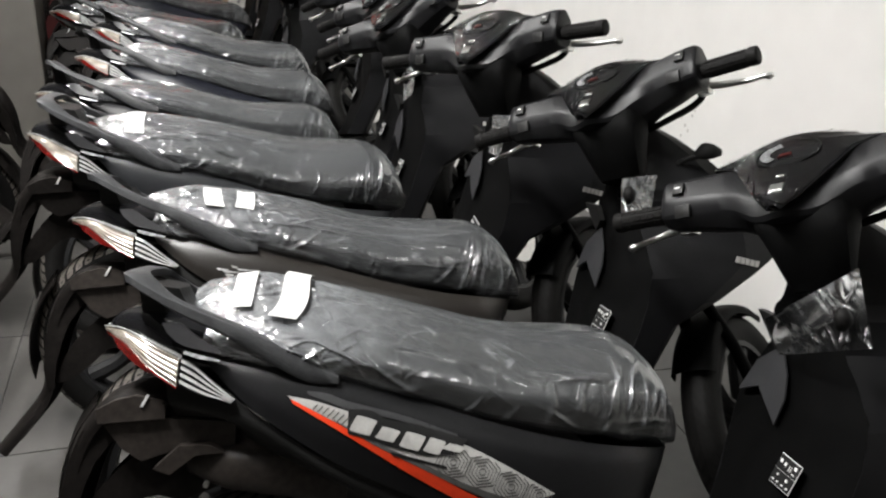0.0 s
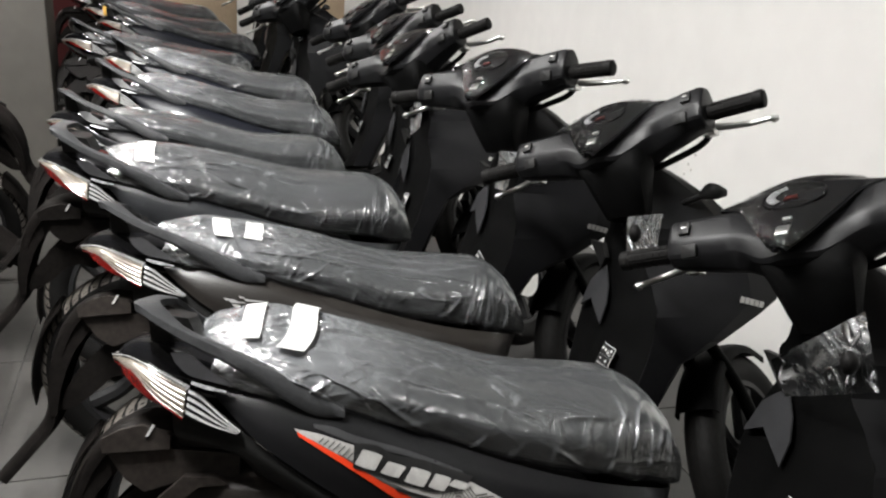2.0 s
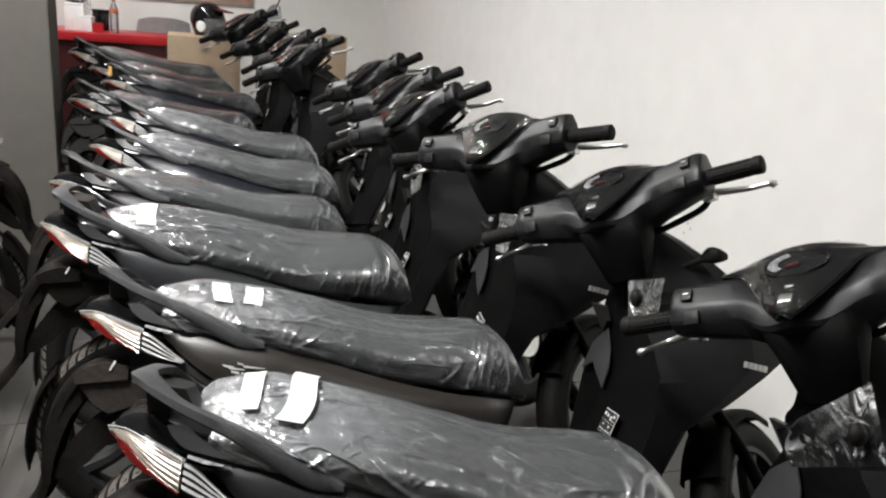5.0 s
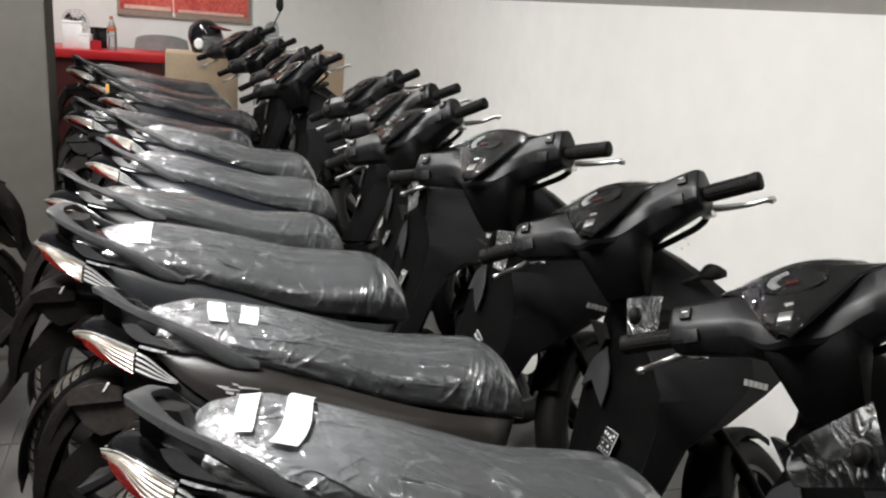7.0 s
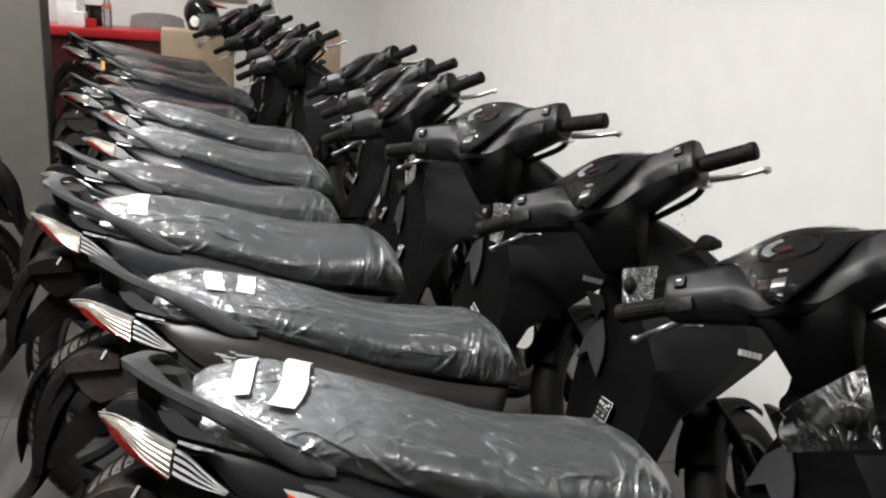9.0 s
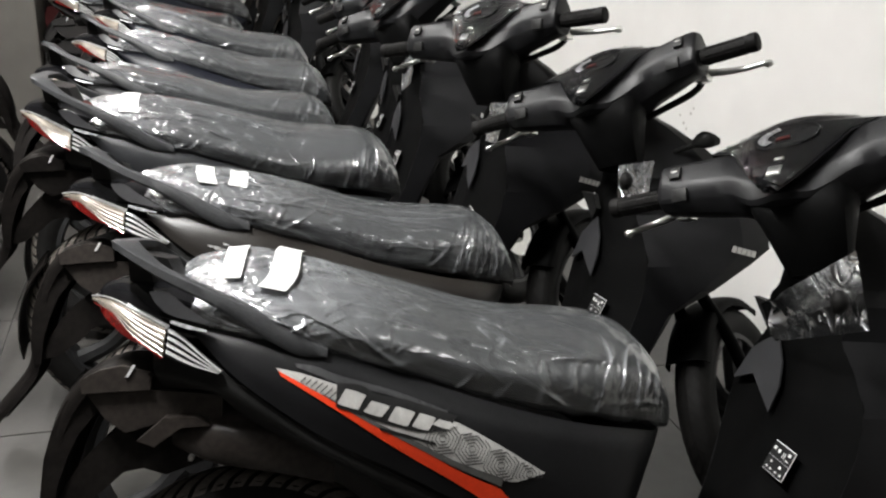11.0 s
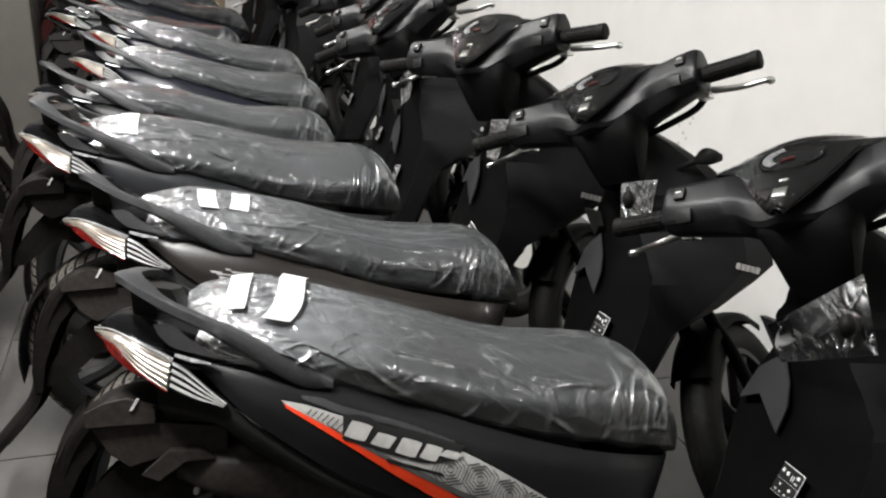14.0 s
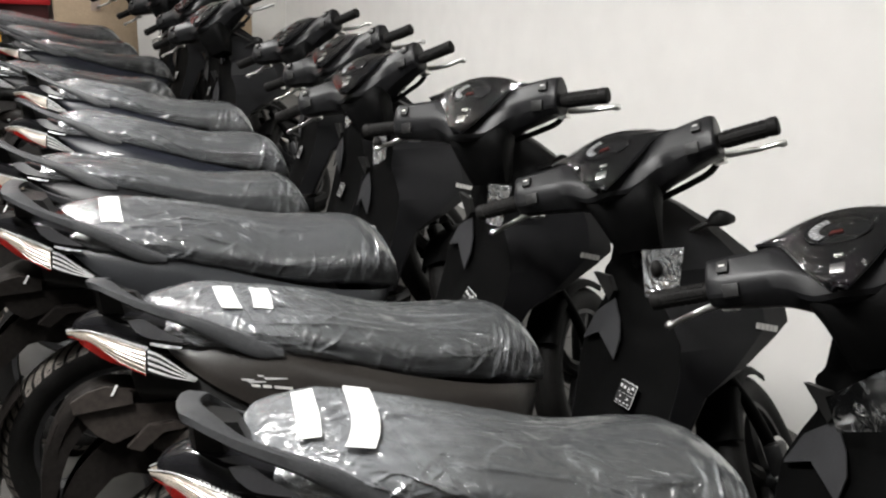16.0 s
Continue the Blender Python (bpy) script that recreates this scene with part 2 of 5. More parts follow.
def loft(rings, nu=3, nv=3, bm=None):
    """A closed body through rings of equal count."""
    bm = bm or bmesh.new()
    r = np.asarray(rings, float)
    r = np.concatenate([r, r[:, :1]], axis=1)
    if nv > 1:
        q = np.concatenate([r[:, -2:-1], r, r[:, 1:2]], axis=1)
        g = np.stack([spline(row, nv)[nv:-nv] for row in q])
    else:
        g = r
    g = g[:, :-1]
    m, n, _ = g.shape
    g = spline(g.reshape(m, n * 3), nu).reshape(-1, n, 3)
    sheet(bm, g, closed=True, caps=True)
    return bm


def tube(path, radius, n=10, steps=4, bm=None):
    """A round bar along a path; radius is one number or one for each point."""
    bm = bm or bmesh.new()
    rad = np.full(len(path), radius) if np.isscalar(radius) else np.asarray(radius, float)
    pts = spline(np.column_stack([np.asarray(path, float), rad]), steps)
    rings, side = [], Vector((0.31, 0.77, 0.55)).normalized()
    for i, (x, y, z, r) in enumerate(pts):
        a, b = pts[max(i - 1, 0)][:3], pts[min(i + 1, len(pts) - 1)][:3]
        t = Vector(b - a).normalized()
        side = (side - t * side.dot(t)).normalized()
        up = t.cross(side)
        rings.append([tuple(Vector((x, y, z)) + (side * math.cos(q) + up * math.sin(q)) * r) for q in np.linspace(0, 2 * math.pi, n, endpoint=False)])
    sheet(bm, np.array(rings), closed=True, caps=True)
    return bm


def box(bm, x0, x1, y0, y1, z0, z1, bevel=0.0):
    made = bmesh.ops.create_cube(bm, size=1, matrix=Matrix.LocRotScale(((x0 + x1) / 2, (y0 + y1) / 2, (z0 + z1) / 2), None, (x1 - x0, y1 - y0, z1 - z0)))
    if bevel:
        edges = list({e for v in made["verts"] for e in v.link_edges})
        bmesh.ops.bevel(bm, geom=edges, offset=bevel, segments=2, affect="EDGES", profile=0.5)
    return bm


def prism(outline, low, high, axis=2, bm=None):
    """A slab over an outline of (a, b) pairs, from low to high along an axis."""
    bm = bm or bmesh.new()

    def place(a, b, c):
        return [(c, a, b), (a, c, b), (a, b, c)][axis]
    bottom, top = [bm.verts.new(place(a, b, low)) for a, b in outline], [bm.verts.new(place(a, b, high)) for a, b in outline]
    bm.faces.new(bottom), bm.faces.new(top)
    for i in range(len(outline)):
        j = (i + 1) % len(outline)
        bm.faces.new((bottom[i], bottom[j], top[j], top[i]))
    bmesh.ops.recalc_face_normals(bm, faces=bm.faces[:])
    return bm


def lathe(profile, n=24, bm=None, axis=1):
    """Turns (radius, offset) pairs round an axis through the origin."""
    bm = bm or bmesh.new()
    g = []
    for a in np.linspace(0, 2 * math.pi, n, endpoint=False):
        ring = []
        for r, o in profile:
            u, v = r * math.cos(a), r * math.sin(a)
            ring.append([(o, u, v), (u, o, v), (u, v, o)][axis])
        g.append(ring)
    g = np.array(g)
    return sheet(bm, np.swapaxes(g, 0, 1), closed=True)


def part(name, bm, mat, parent=None, label="", m=None, flat=False, sharp=38):
    """One mesh object from a bmesh, under a thing or a part."""
    if m is not None:
        bm.transform(m)
    bmesh.ops.recalc_face_normals(bm, faces=bm.faces[:])
    mesh = bpy.data.meshes.new(name)
    bm.to_mesh(mesh)
    bm.free()
    mesh.materials.append(mat)
    if not flat:
        mesh.polygons.foreach_set("use_smooth", [True] * len(mesh.polygons))
        mesh.set_sharp_from_angle(angle=radians(sharp))
    ob = new(name, mesh)
    ob.parent = parent
    return tagged(ob, label)


# ---- the room ----
RIGHT, FAR, LEFT, BACK, TOP = 1.85, 7.65, -4.2, -3.0, 3.0


def room_box(name, x0, x1, y0, y1, z0, z1, mat, label, category, bevel=0.0):
    bm = box(bmesh.new(), x0, x1, y0, y1, z0, z1, bevel)
    ob = part(name, bm, mat, None, label, flat=True)
    ob.matrix_world = ROOM
    return tagged(ob, label, category, kind="structure")


wall_right = room_box("wall_right", RIGHT, RIGHT + 0.2, BACK, FAR, 0, 1.452, M["wall"], "plain warm white painted wall beside the scooters", "wall")
# darker tone above the white wall's top edge, set back slightly
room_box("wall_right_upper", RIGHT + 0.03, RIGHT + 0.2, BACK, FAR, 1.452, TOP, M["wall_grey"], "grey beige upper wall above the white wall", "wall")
room_box("wall_far", LEFT, RIGHT + 0.2, FAR, FAR + 0.2, 0, TOP, M["wall"], "plain white wall behind the counter", "wall")
# walls added out of view, kept dark to cut the light from behind
room_box("wall_left", LEFT - 0.2, LEFT, BACK, FAR, 0, TOP, M["pillar"], "unseen plain taupe wall closing the room", "wall")
room_box("wall_back", LEFT, RIGHT + 0.2, BACK - 0.2, BACK, 0, TOP, M["pillar"], "unseen plain taupe wall closing the room", "wall")
room_box("ceiling", LEFT - 0.2, RIGHT + 0.2, BACK - 0.2, FAR + 0.2, TOP, TOP + 0.15, M["ceiling"], "plain white ceiling", "ceiling")
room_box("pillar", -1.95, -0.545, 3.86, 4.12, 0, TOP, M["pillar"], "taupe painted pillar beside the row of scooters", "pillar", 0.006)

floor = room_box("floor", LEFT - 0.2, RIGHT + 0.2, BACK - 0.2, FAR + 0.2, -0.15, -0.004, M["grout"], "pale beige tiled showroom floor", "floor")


def floor_tiles():
    size = 0.6
    bm = box(bmesh.new(), 0.002, size - 0.002, 0.002, size - 0.002, -0.004, 0.0)
    first = None
    for i in range(-7, 4):
        for j in range(-5, 13):
            x, y = i * size + 0.1, j * size
            if x < LEFT - 0.1 or x + size > RIGHT + 0.25 or y + size > FAR + 0.2:
                continue
            if first is None:
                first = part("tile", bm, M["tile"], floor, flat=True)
                ob = first
            else:
                ob = new("tile", first.data)
                ob.parent = floor
            ob.location = (x, y, 0)


# ---- the scooter ----
HEAD, RAKE, STEER, TIP = Vector((0.93, 0, 0.95)), 26.5, 39.25, 7.4
TURNED = Matrix.Translation(HEAD) @ pose(0, 0, 0, 0, -RAKE, 0) @ pose(0, 0, 0, 0, 0, STEER) @ pose(0, 0, 0, 0, RAKE, 0)
WHEEL = Matrix.Translation(HEAD) @ pose(0, 0, 0, 0, -RAKE, 0) @ pose(0, 0, 0, 0, 0, 37) @ pose(0, 0, 0, 0, RAKE, 0) @ Matrix.Translation(-HEAD) @ Matrix.Translation((-0.062, 0, 0))       # turns what is built straight ahead
BAR = TURNED @ pose(0, 0, 0, TIP, 0, 0)          # the handlebar's own frame


def oval(x, zb, zt, hw, e=2.6, n=24, dy=0.0):
    out = []
    for a in np.linspace(0, 2 * math.pi, n, endpoint=False):
        c, s = math.cos(a), math.sin(a)
        out.append((x, dy + hw * math.copysign(abs(c) ** (2 / e), c), (zb + zt) / 2 + (zt - zb) / 2 * math.copysign(abs(s) ** (2 / e), s)))
    return out


SQUARE = 4.4                                # how boxy the seat's cross-section is


def crown(thickness):
    """How far the seat's top falls from its middle to its edges."""
    return min(0.030, 0.28 * thickness)


ROLL = radians(11.0)                         # the seat sits this much more level than the leaning body
PIVOT = 0.772


def rolled(y, z):
    """Turns a point of the seat's cross-section about the scooter's tail line."""
    return y * math.cos(ROLL) - (z - PIVOT) * math.sin(ROLL), PIVOT + y * math.sin(ROLL) + (z - PIVOT) * math.cos(ROLL)


def slab(zb, zt, hw):
    """Underside and top of the cushion before it is rolled."""
    return zb + 0.175 * hw, zt - 0.12 * hw


def section(x, zb, zt, hw, n):
    """The seat's cross-section with points at even steps round it, from its left edge over the top."""
    zb, zt = slab(zb, zt, hw)
    a = np.linspace(0, 2 * math.pi, 1441)
    c, s = np.cos(a), np.sin(a)
    y = hw * np.sign(c) * np.abs(c) ** (2 / SQUARE)
    z = (zt - zb) / 2 * np.sign(s) * np.abs(s) ** (2 / SQUARE)
    z = z - crown(zt - zb) * (y / hw) ** 2 * np.clip(z / (zt - zb) + 0.5, 0, 1)
    way = np.concatenate([[0], np.cumsum(np.hypot(np.diff(y), np.diff(z)))])
    at = np.linspace(0, way[-1], n, endpoint=False)
    ys, zs = rolled(np.interp(at, way, y), (zb + zt) / 2 + np.interp(at, way, z))
    return np.stack([np.full(n, x), ys, zs], axis=1)


# x, underside, top, half width
SEAT = [(-0.108, 0.768, 0.784, 0.05), (-0.09, 0.756, 0.799, 0.083), (-0.05, 0.742, 0.809, 0.104), (0.0, 0.732, 0.816, 0.118), (0.08, 0.715, 0.809, 0.128),
        (0.2, 0.68, 0.79, 0.138), (0.36, 0.63, 0.757, 0.145), (0.5, 0.602, 0.751, 0.14), (0.562, 0.588, 0.746, 0.128), (0.608, 0.58, 0.72, 0.112),
        (0.64, 0.574, 0.674, 0.09), (0.658, 0.572, 0.624, 0.06)]
PUFF = [(-0.108, 0.029), (-0.09, 0.033), (-0.05, 0.035), (0.0, 0.033), (0.08, 0.027), (0.2, 0.019), (0.36, 0.013), (0.5, 0.009), (0.57, 0.006), (0.67, 0.002)]   # how far a loose cover stands up


def puff(x):
    return np.interp(x, *np.array(PUFF).T)


# columns from the tail to the nose of the rear cowl, each from its top edge down
COWL = [[(-0.085, -0.07, 0.752), (-0.08, -0.09, 0.742), (-0.075, -0.097, 0.732), (-0.07, -0.098, 0.724)],
        [(0.0, -0.10, 0.742), (0.0, -0.118, 0.717), (-0.005, -0.128, 0.692), (-0.01, -0.13, 0.670)],
        [(0.1, -0.115, 0.717), (0.1, -0.14, 0.687), (0.1, -0.152, 0.642), (0.1, -0.15, 0.599)],
        [(0.2, -0.122, 0.682), (0.205, -0.148, 0.652), (0.21, -0.162, 0.602), (0.22, -0.158, 0.542)],
        [(0.34, -0.13, 0.637), (0.34, -0.155, 0.607), (0.345, -0.168, 0.552), (0.35, -0.16, 0.472)],
        [(0.46, -0.128, 0.607), (0.46, -0.15, 0.577), (0.46, -0.16, 0.502), (0.45, -0.15, 0.412)],
        [(0.56, -0.11, 0.590), (0.555, -0.13, 0.560), (0.535, -0.14, 0.482), (0.50, -0.135, 0.382)],
        [(0.62, -0.07, 0.578), (0.605, -0.085, 0.552), (0.575, -0.09, 0.472), (0.54, -0.09, 0.372)],
        [(0.635, 0, 0.576), (0.62, 0, 0.552), (0.59, 0, 0.472), (0.555, 0, 0.362)]]
COWL_FINE = dense(COWL, 8, 8).reshape(-1, 3)


def on_cowl(x, z, proud):
    """The cowl's right side at x, z, and a little outside it."""
    d = (COWL_FINE[:, 0] - x) ** 2 + (COWL_FINE[:, 2] - z) ** 2
    near = np.argsort(d)[:4]
    w = 1 / (d[near] + 1e-7)
    return (x, float((COWL_FINE[near, 1] * w).sum() / w.sum()) - proud, z)


def decal(upper, lower, proud, n=14, rows=4):
    """A sticker on the right cowl between two lines of (x, z)."""
    a, b = spline(upper, n), spline(lower, n)
    g = [[on_cowl(*(p + (q - p) * k / rows), proud) for k in range(rows + 1)] for p, q in zip(a, b)]
    return sheet(bmesh.new(), np.array(g))


def wheel(name, parent, x, radius, width, m, disc):
    hub = new(name)
    hub.parent = parent
    r, w, c = radius, width / 2, 0.012
    move = Matrix.Translation((x, 0, radius))
    if m is not None:
        move = m @ move
    profile = [(r - 0.068, -w * 0.72), (r - 0.05, -w * 0.96), (r - 0.03, -w), (r - 0.012, -w * 0.8), (r - 0.003, -w * 0.45), (r, 0), (r - 0.003, w * 0.45), (r - 0.012, w * 0.8), (r - 0.03, w), (r - 0.05, w * 0.96), (r - 0.068, w * 0.72)]
    bm = lathe(spline(profile, 2), 72)
    tyre = part("tyre", bm, M["rubber"], hub, "black rubber tyre with slanted grooves", move)
    bm = bmesh.new()
    for i in range(56):                                   # raised slanted tread blocks
        a0 = 2 * math.pi * i / 56
        for side in (-1, 1):
            pts = []
            for k in range(6):
                f = k / 5
                y = side * w * (0.06 + 0.84 * f)
                rr = float(np.interp(abs(y), [0, w * 0.45, w * 0.8, w * 0.95], [r, r - 0.003, r - 0.012, r - 0.024])) + 0.0022
                a = a0 + 0.16 * f + (0.05 if side > 0 else 0)
                pts.append([(rr * math.cos(a), y, rr * math.sin(a)), (rr * math.cos(a + 0.078), y, rr * math.sin(a + 0.078))])
            sheet(bm, np.array(pts))
    part("tread", bm, M["rubber"] if disc else M["tread"], tyre, "", move)
    bm = lathe([(r - 0.066, -w * 0.72), (r - 0.08, -w * 0.7), (r - 0.082, -w * 0.3), (r - 0.082, w * 0.3), (r - 0.08, w * 0.7), (r - 0.066, w * 0.72)], 48)
    part("rim", bm, M["darkmetal"], hub, "black cast rim", move)
    bm = lathe([(0.0, -0.045), (0.03, -0.045), (0.036, 0), (0.03, 0.045), (0.0, 0.045)], 20)
    for i in range(5):
        a = 2 * math.pi * i / 5
        d, s = Vector((math.cos(a), 0, math.sin(a))), Vector((-math.sin(a), 0, math.cos(a)))
        p0, p1, p2 = d * 0.03, d * (r * 0.4) + s * 0.012, d * (r - 0.08)
        tube([p0, p1, p2], [0.024, 0.02, 0.024], 8, 4, bm)
    part("spokes", bm, M["darkmetal"], hub, "", move)
    if disc:
        bm = lathe([(0.05, -0.062), (0.095, -0.062), (0.095, -0.058), (0.05, -0.058), (0.05, -0.062)], 36)
        part("brake_disc", bm, M["alloy"], hub, "bright steel brake disc", move)
    return hub


def handlebar(parent):
    root = new("handlebar")
    root.parent = parent
    # cowl: rings across the bar, each as (x, z) from the back over the top to the front and under
    def ring(y, pts):
        return [(x, y, z) for x, z in pts]
    half = [(0.0, [(-0.172, -0.02), (-0.145, 0.02), (-0.08, 0.078), (-0.02, 0.100), (0.035, 0.075), (0.045, 0.02), (-0.01, -0.04), (-0.12, -0.05)]),
            (0.05, [(-0.150, -0.02), (-0.135, 0.02), (-0.08, 0.078), (-0.02, 0.098), (0.03, 0.072), (0.04, 0.02), (-0.012, -0.038), (-0.105, -0.045)]),
            (0.10, [(-0.122, 0.01), (-0.120, 0.04), (-0.088, 0.088), (-0.035, 0.096), (0.005, 0.07), (0.01, 0.02), (-0.03, -0.018), (-0.095, -0.02)]),
            (0.15, [(-0.122, 0.02), (-0.120, 0.05), (-0.095, 0.092), (-0.05, 0.098), (-0.022, 0.07), (-0.022, 0.02), (-0.045, -0.006), (-0.10, -0.004)]),
            (0.20, [(-0.124, 0.028), (-0.121, 0.056), (-0.100, 0.096), (-0.066, 0.10), (-0.042, 0.074), (-0.042, 0.03), (-0.060, 0.006), (-0.105, 0.008)]),
            (0.221, [(-0.122, 0.030), (-0.119, 0.056), (-0.100, 0.094), (-0.068, 0.098), (-0.046, 0.074), (-0.046, 0.03), (-0.062, 0.010), (-0.104, 0.012)]),
            (0.224, [(-0.112, 0.038), (-0.110, 0.056), (-0.096, 0.080), (-0.072, 0.082), (-0.056, 0.066), (-0.056, 0.034), (-0.066, 0.020), (-0.098, 0.022)])]
    def sag(y):
        return max(0.0, min(1.0, (y - 0.05) / 0.15))
    rings = [ring(-y, p) for y, p in reversed(half[1:])] + [ring(y, [(a - 0.016 * sag(y), b - 0.018 * sag(y)) for a, b in p]) for y, p in half]
    part("cowl", loft([cornered(r, 0.14) for r in rings], 5, 1), M["paint"], root, "", BAR, sharp=24)
    # the neck under the cowl
    neck = [[(-0.126, -0.078, 0.0), (-0.140, -0.01, 0.0), (-0.126, 0.060, 0.0), (-0.06, 0.064, 0.0), (0.02, 0.03, 0.0), (0.02, -0.03, 0.0), (-0.06, -0.080, 0.0)],
            [(-0.138, -0.085, -0.03), (-0.148, -0.015, -0.03), (-0.138, 0.056, -0.03), (-0.06, 0.058, -0.03), (0.015, 0.025, -0.03), (0.015, -0.03, -0.03), (-0.06, -0.084, -0.03)],
            [(-0.138, -0.085, -0.06), (-0.147, -0.02, -0.06), (-0.137, 0.042, -0.06), (-0.06, 0.045, -0.06), (0.01, 0.02, -0.06), (0.01, -0.03, -0.06), (-0.06, -0.078, -0.06)],
            [(-0.125, -0.080, -0.10), (-0.132, -0.02, -0.10), (-0.122, 0.030, -0.10), (-0.05, 0.034, -0.10), (0.01, 0.02, -0.10), (0.01, -0.03, -0.10), (-0.05, -0.066, -0.10)],
            [(-0.10, -0.070, -0.14), (-0.11, -0.02, -0.14), (-0.10, 0.020, -0.14), (-0.04, 0.022, -0.14), (0.0, 0.01, -0.14), (0.0, -0.03, -0.14), (-0.04, -0.055, -0.14)]]
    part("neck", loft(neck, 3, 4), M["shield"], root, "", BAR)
    # instrument panel: across = y, up the slope from its foot
    foot, slope = Vector((-0.186, 0, -0.024)), Vector((0.155, 0, 0.160)).normalized()
    out = slope.cross(Vector((0, -1, 0))).normalized()
    if out.z < 0:
        out = -out

    def lay(y, h, lift):
        return tuple(foot + slope * h + Vector((0, y, 0)) + out * lift)
    prof = [(0.0, 0.010), (0.02, 0.026), (0.05, 0.046), (0.08, 0.064), (0.11, 0.082), (0.135, 0.098), (0.146, 0.122), (0.153, 0.142), (0.158, 0.134), (0.165, 0.108), (0.177, 0.090), (0.187, 0.066)]
    g = []
    for h, w in spline(prof, 3):
        g.append([lay(w * s, h, 0.010 + 0.012 * (1 - s * s) - 0.03 * max(0, abs(s) * w - 0.06)) for s in np.linspace(-1, 1, 15)])
    panel = part("instrument_panel", thick(sheet(bmesh.new(), np.array(g)), 0.012), M["gloss"], root, "gloss black instrument panel with a peaked visor", BAR)
    wrinkle = np.random.default_rng(12)
    lines = [(wrinkle.uniform(-0.1, 0.1), wrinkle.uniform(0.01, 0.19), wrinkle.uniform(0, math.pi), wrinkle.uniform(0.003, 0.014), wrinkle.uniform(0.0008, 0.0022)) for _ in range(190)]
    g = []
    for h, w in spline(prof, 10)[3:-3]:
        row = []
        for y in np.linspace(-w * 0.97, w * 0.97, 90):
            up = 0.0125 + 0.012 * (1 - (y / w) ** 2) - 0.03 * max(0, abs(y) - 0.06)
            for y0, h0, turn, length, high in lines:
                p, q = (y - y0) * math.cos(turn) + (h - h0) * math.sin(turn), (h - h0) * math.cos(turn) - (y - y0) * math.sin(turn)
                if abs(p) < length and abs(q) < 0.007:
                    up += high * math.exp(-(q / 0.0022) ** 2) * (1 - (p / length) ** 2)
            row.append(lay(y, h, up))
        g.append(row)
    part("panel_film", sheet(bmesh.new(), np.array(g)), M["clear"], panel, "clear protective film", BAR)
    g, rim = [], []
    for k in np.linspace(0.02, 1, 8):
        g.append([lay(0.050 * k * math.cos(a), 0.133 + 0.032 * k * math.sin(a), 0.0225 + 0.003 * (1 - k * k)) for a in np.linspace(0, 2 * math.pi, 32, endpoint=False)])
    part("meter", sheet(bmesh.new(), np.array(g), closed=True), M["meter"], panel, "smoked meter window", BAR)
    bezel = [lay(0.052 * math.cos(a), 0.133 + 0.034 * math.sin(a), 0.0235) for a in np.linspace(0, 2 * math.pi, 33)]
    part("meter_bezel", tube(bezel, 0.0016, 6, 1), M["gloss"], panel, "", BAR)
    sector = [[lay(k * 0.046 * math.cos(a), 0.133 + k * 0.029 * math.sin(a), 0.0262) for k in (0.62, 0.8, 0.98)] for a in np.linspace(1.2, -0.9, 15)]
    part("meter_ring", sheet(bmesh.new(), np.array(sector)), M["dial_dim"], panel, "pale dial sector", BAR)
    for a in np.linspace(1.15, -0.85, 9):
        tick = [lay(k * 0.046 * math.cos(a), 0.133 + k * 0.029 * math.sin(a), 0.0272) for k in (0.72, 0.96)]
        part("meter_tick", tube(tick, 0.0009, 4, 1), M["dial"], panel, "", BAR)
    part("meter_mark", prism([(0.014, 0.119), (-0.010, 0.121), (-0.008, 0.127), (0.008, 0.127)], 0.0245, 0.0285), M["needle"], panel, "red dial mark", BAR @ Matrix(((0, slope.x, out.x, foot.x), (1, slope.y, out.y, foot.y), (0, slope.z, out.z, foot.z), (0, 0, 0, 1))))
    lay_m = BAR @ Matrix(((0, slope.x, out.x, foot.x), (1, slope.y, out.y, foot.y), (0, slope.z, out.z, foot.z), (0, 0, 0, 1)))
    part("badge", box(bmesh.new(), -0.011, 0.011, 0.030, 0.052, 0.018, 0.0235, 0.001), M["alloy"], panel, "small silver badge", lay_m)
    part("badge_light", box(bmesh.new(), -0.009, 0.006, 0.068, 0.074, 0.018, 0.0245, 0.001), M["alloy"], panel, "", lay_m)
    for side in (-1, 1):
        hand = BAR @ Matrix.Translation((-0.016, 0, -0.018)) if side > 0 else BAR
        grip = [(-0.087, side * 0.226, 0.042), (-0.087, side * 0.24, 0.042), (-0.088, side * 0.314, 0.042), (-0.088, side * 0.317, 0.042), (-0.088, side * 0.319, 0.042), (-0.088, side * 0.335, 0.042), (-0.088, side * 0.338, 0.042)]
        g = part("grip", tube(grip, [0.016, 0.0165, 0.0165, 0.0165, 0.0185, 0.0185, 0.012], 16, 2), M["rubber"], root, "black rubber grip", hand)
        bm = bmesh.new()
        for k in range(6):
            for a in range(8):
                q = 2 * math.pi * a / 8
                box_m = hand @ Matrix.Translation((-0.087, side * (0.241 + 0.0135 * k), 0.042)) @ pose(0, 0, 0, 0, math.degrees(q), 0)
                one = box(bmesh.new(), 0.0155, 0.0178, -0.0055, 0.0055, -0.0045, 0.0045)
                one.transform(box_m)
                mesh = bpy.data.meshes.new("tmp")
                one.to_mesh(mesh), one.free()
                bm.from_mesh(mesh)
                bpy.data.meshes.remove(mesh)
        part("grip_ribs", bm, M["rubber"], g)
        tipz = -0.005 if side > 0 else 0.02
        tipx = -0.055 if side > 0 else -0.004
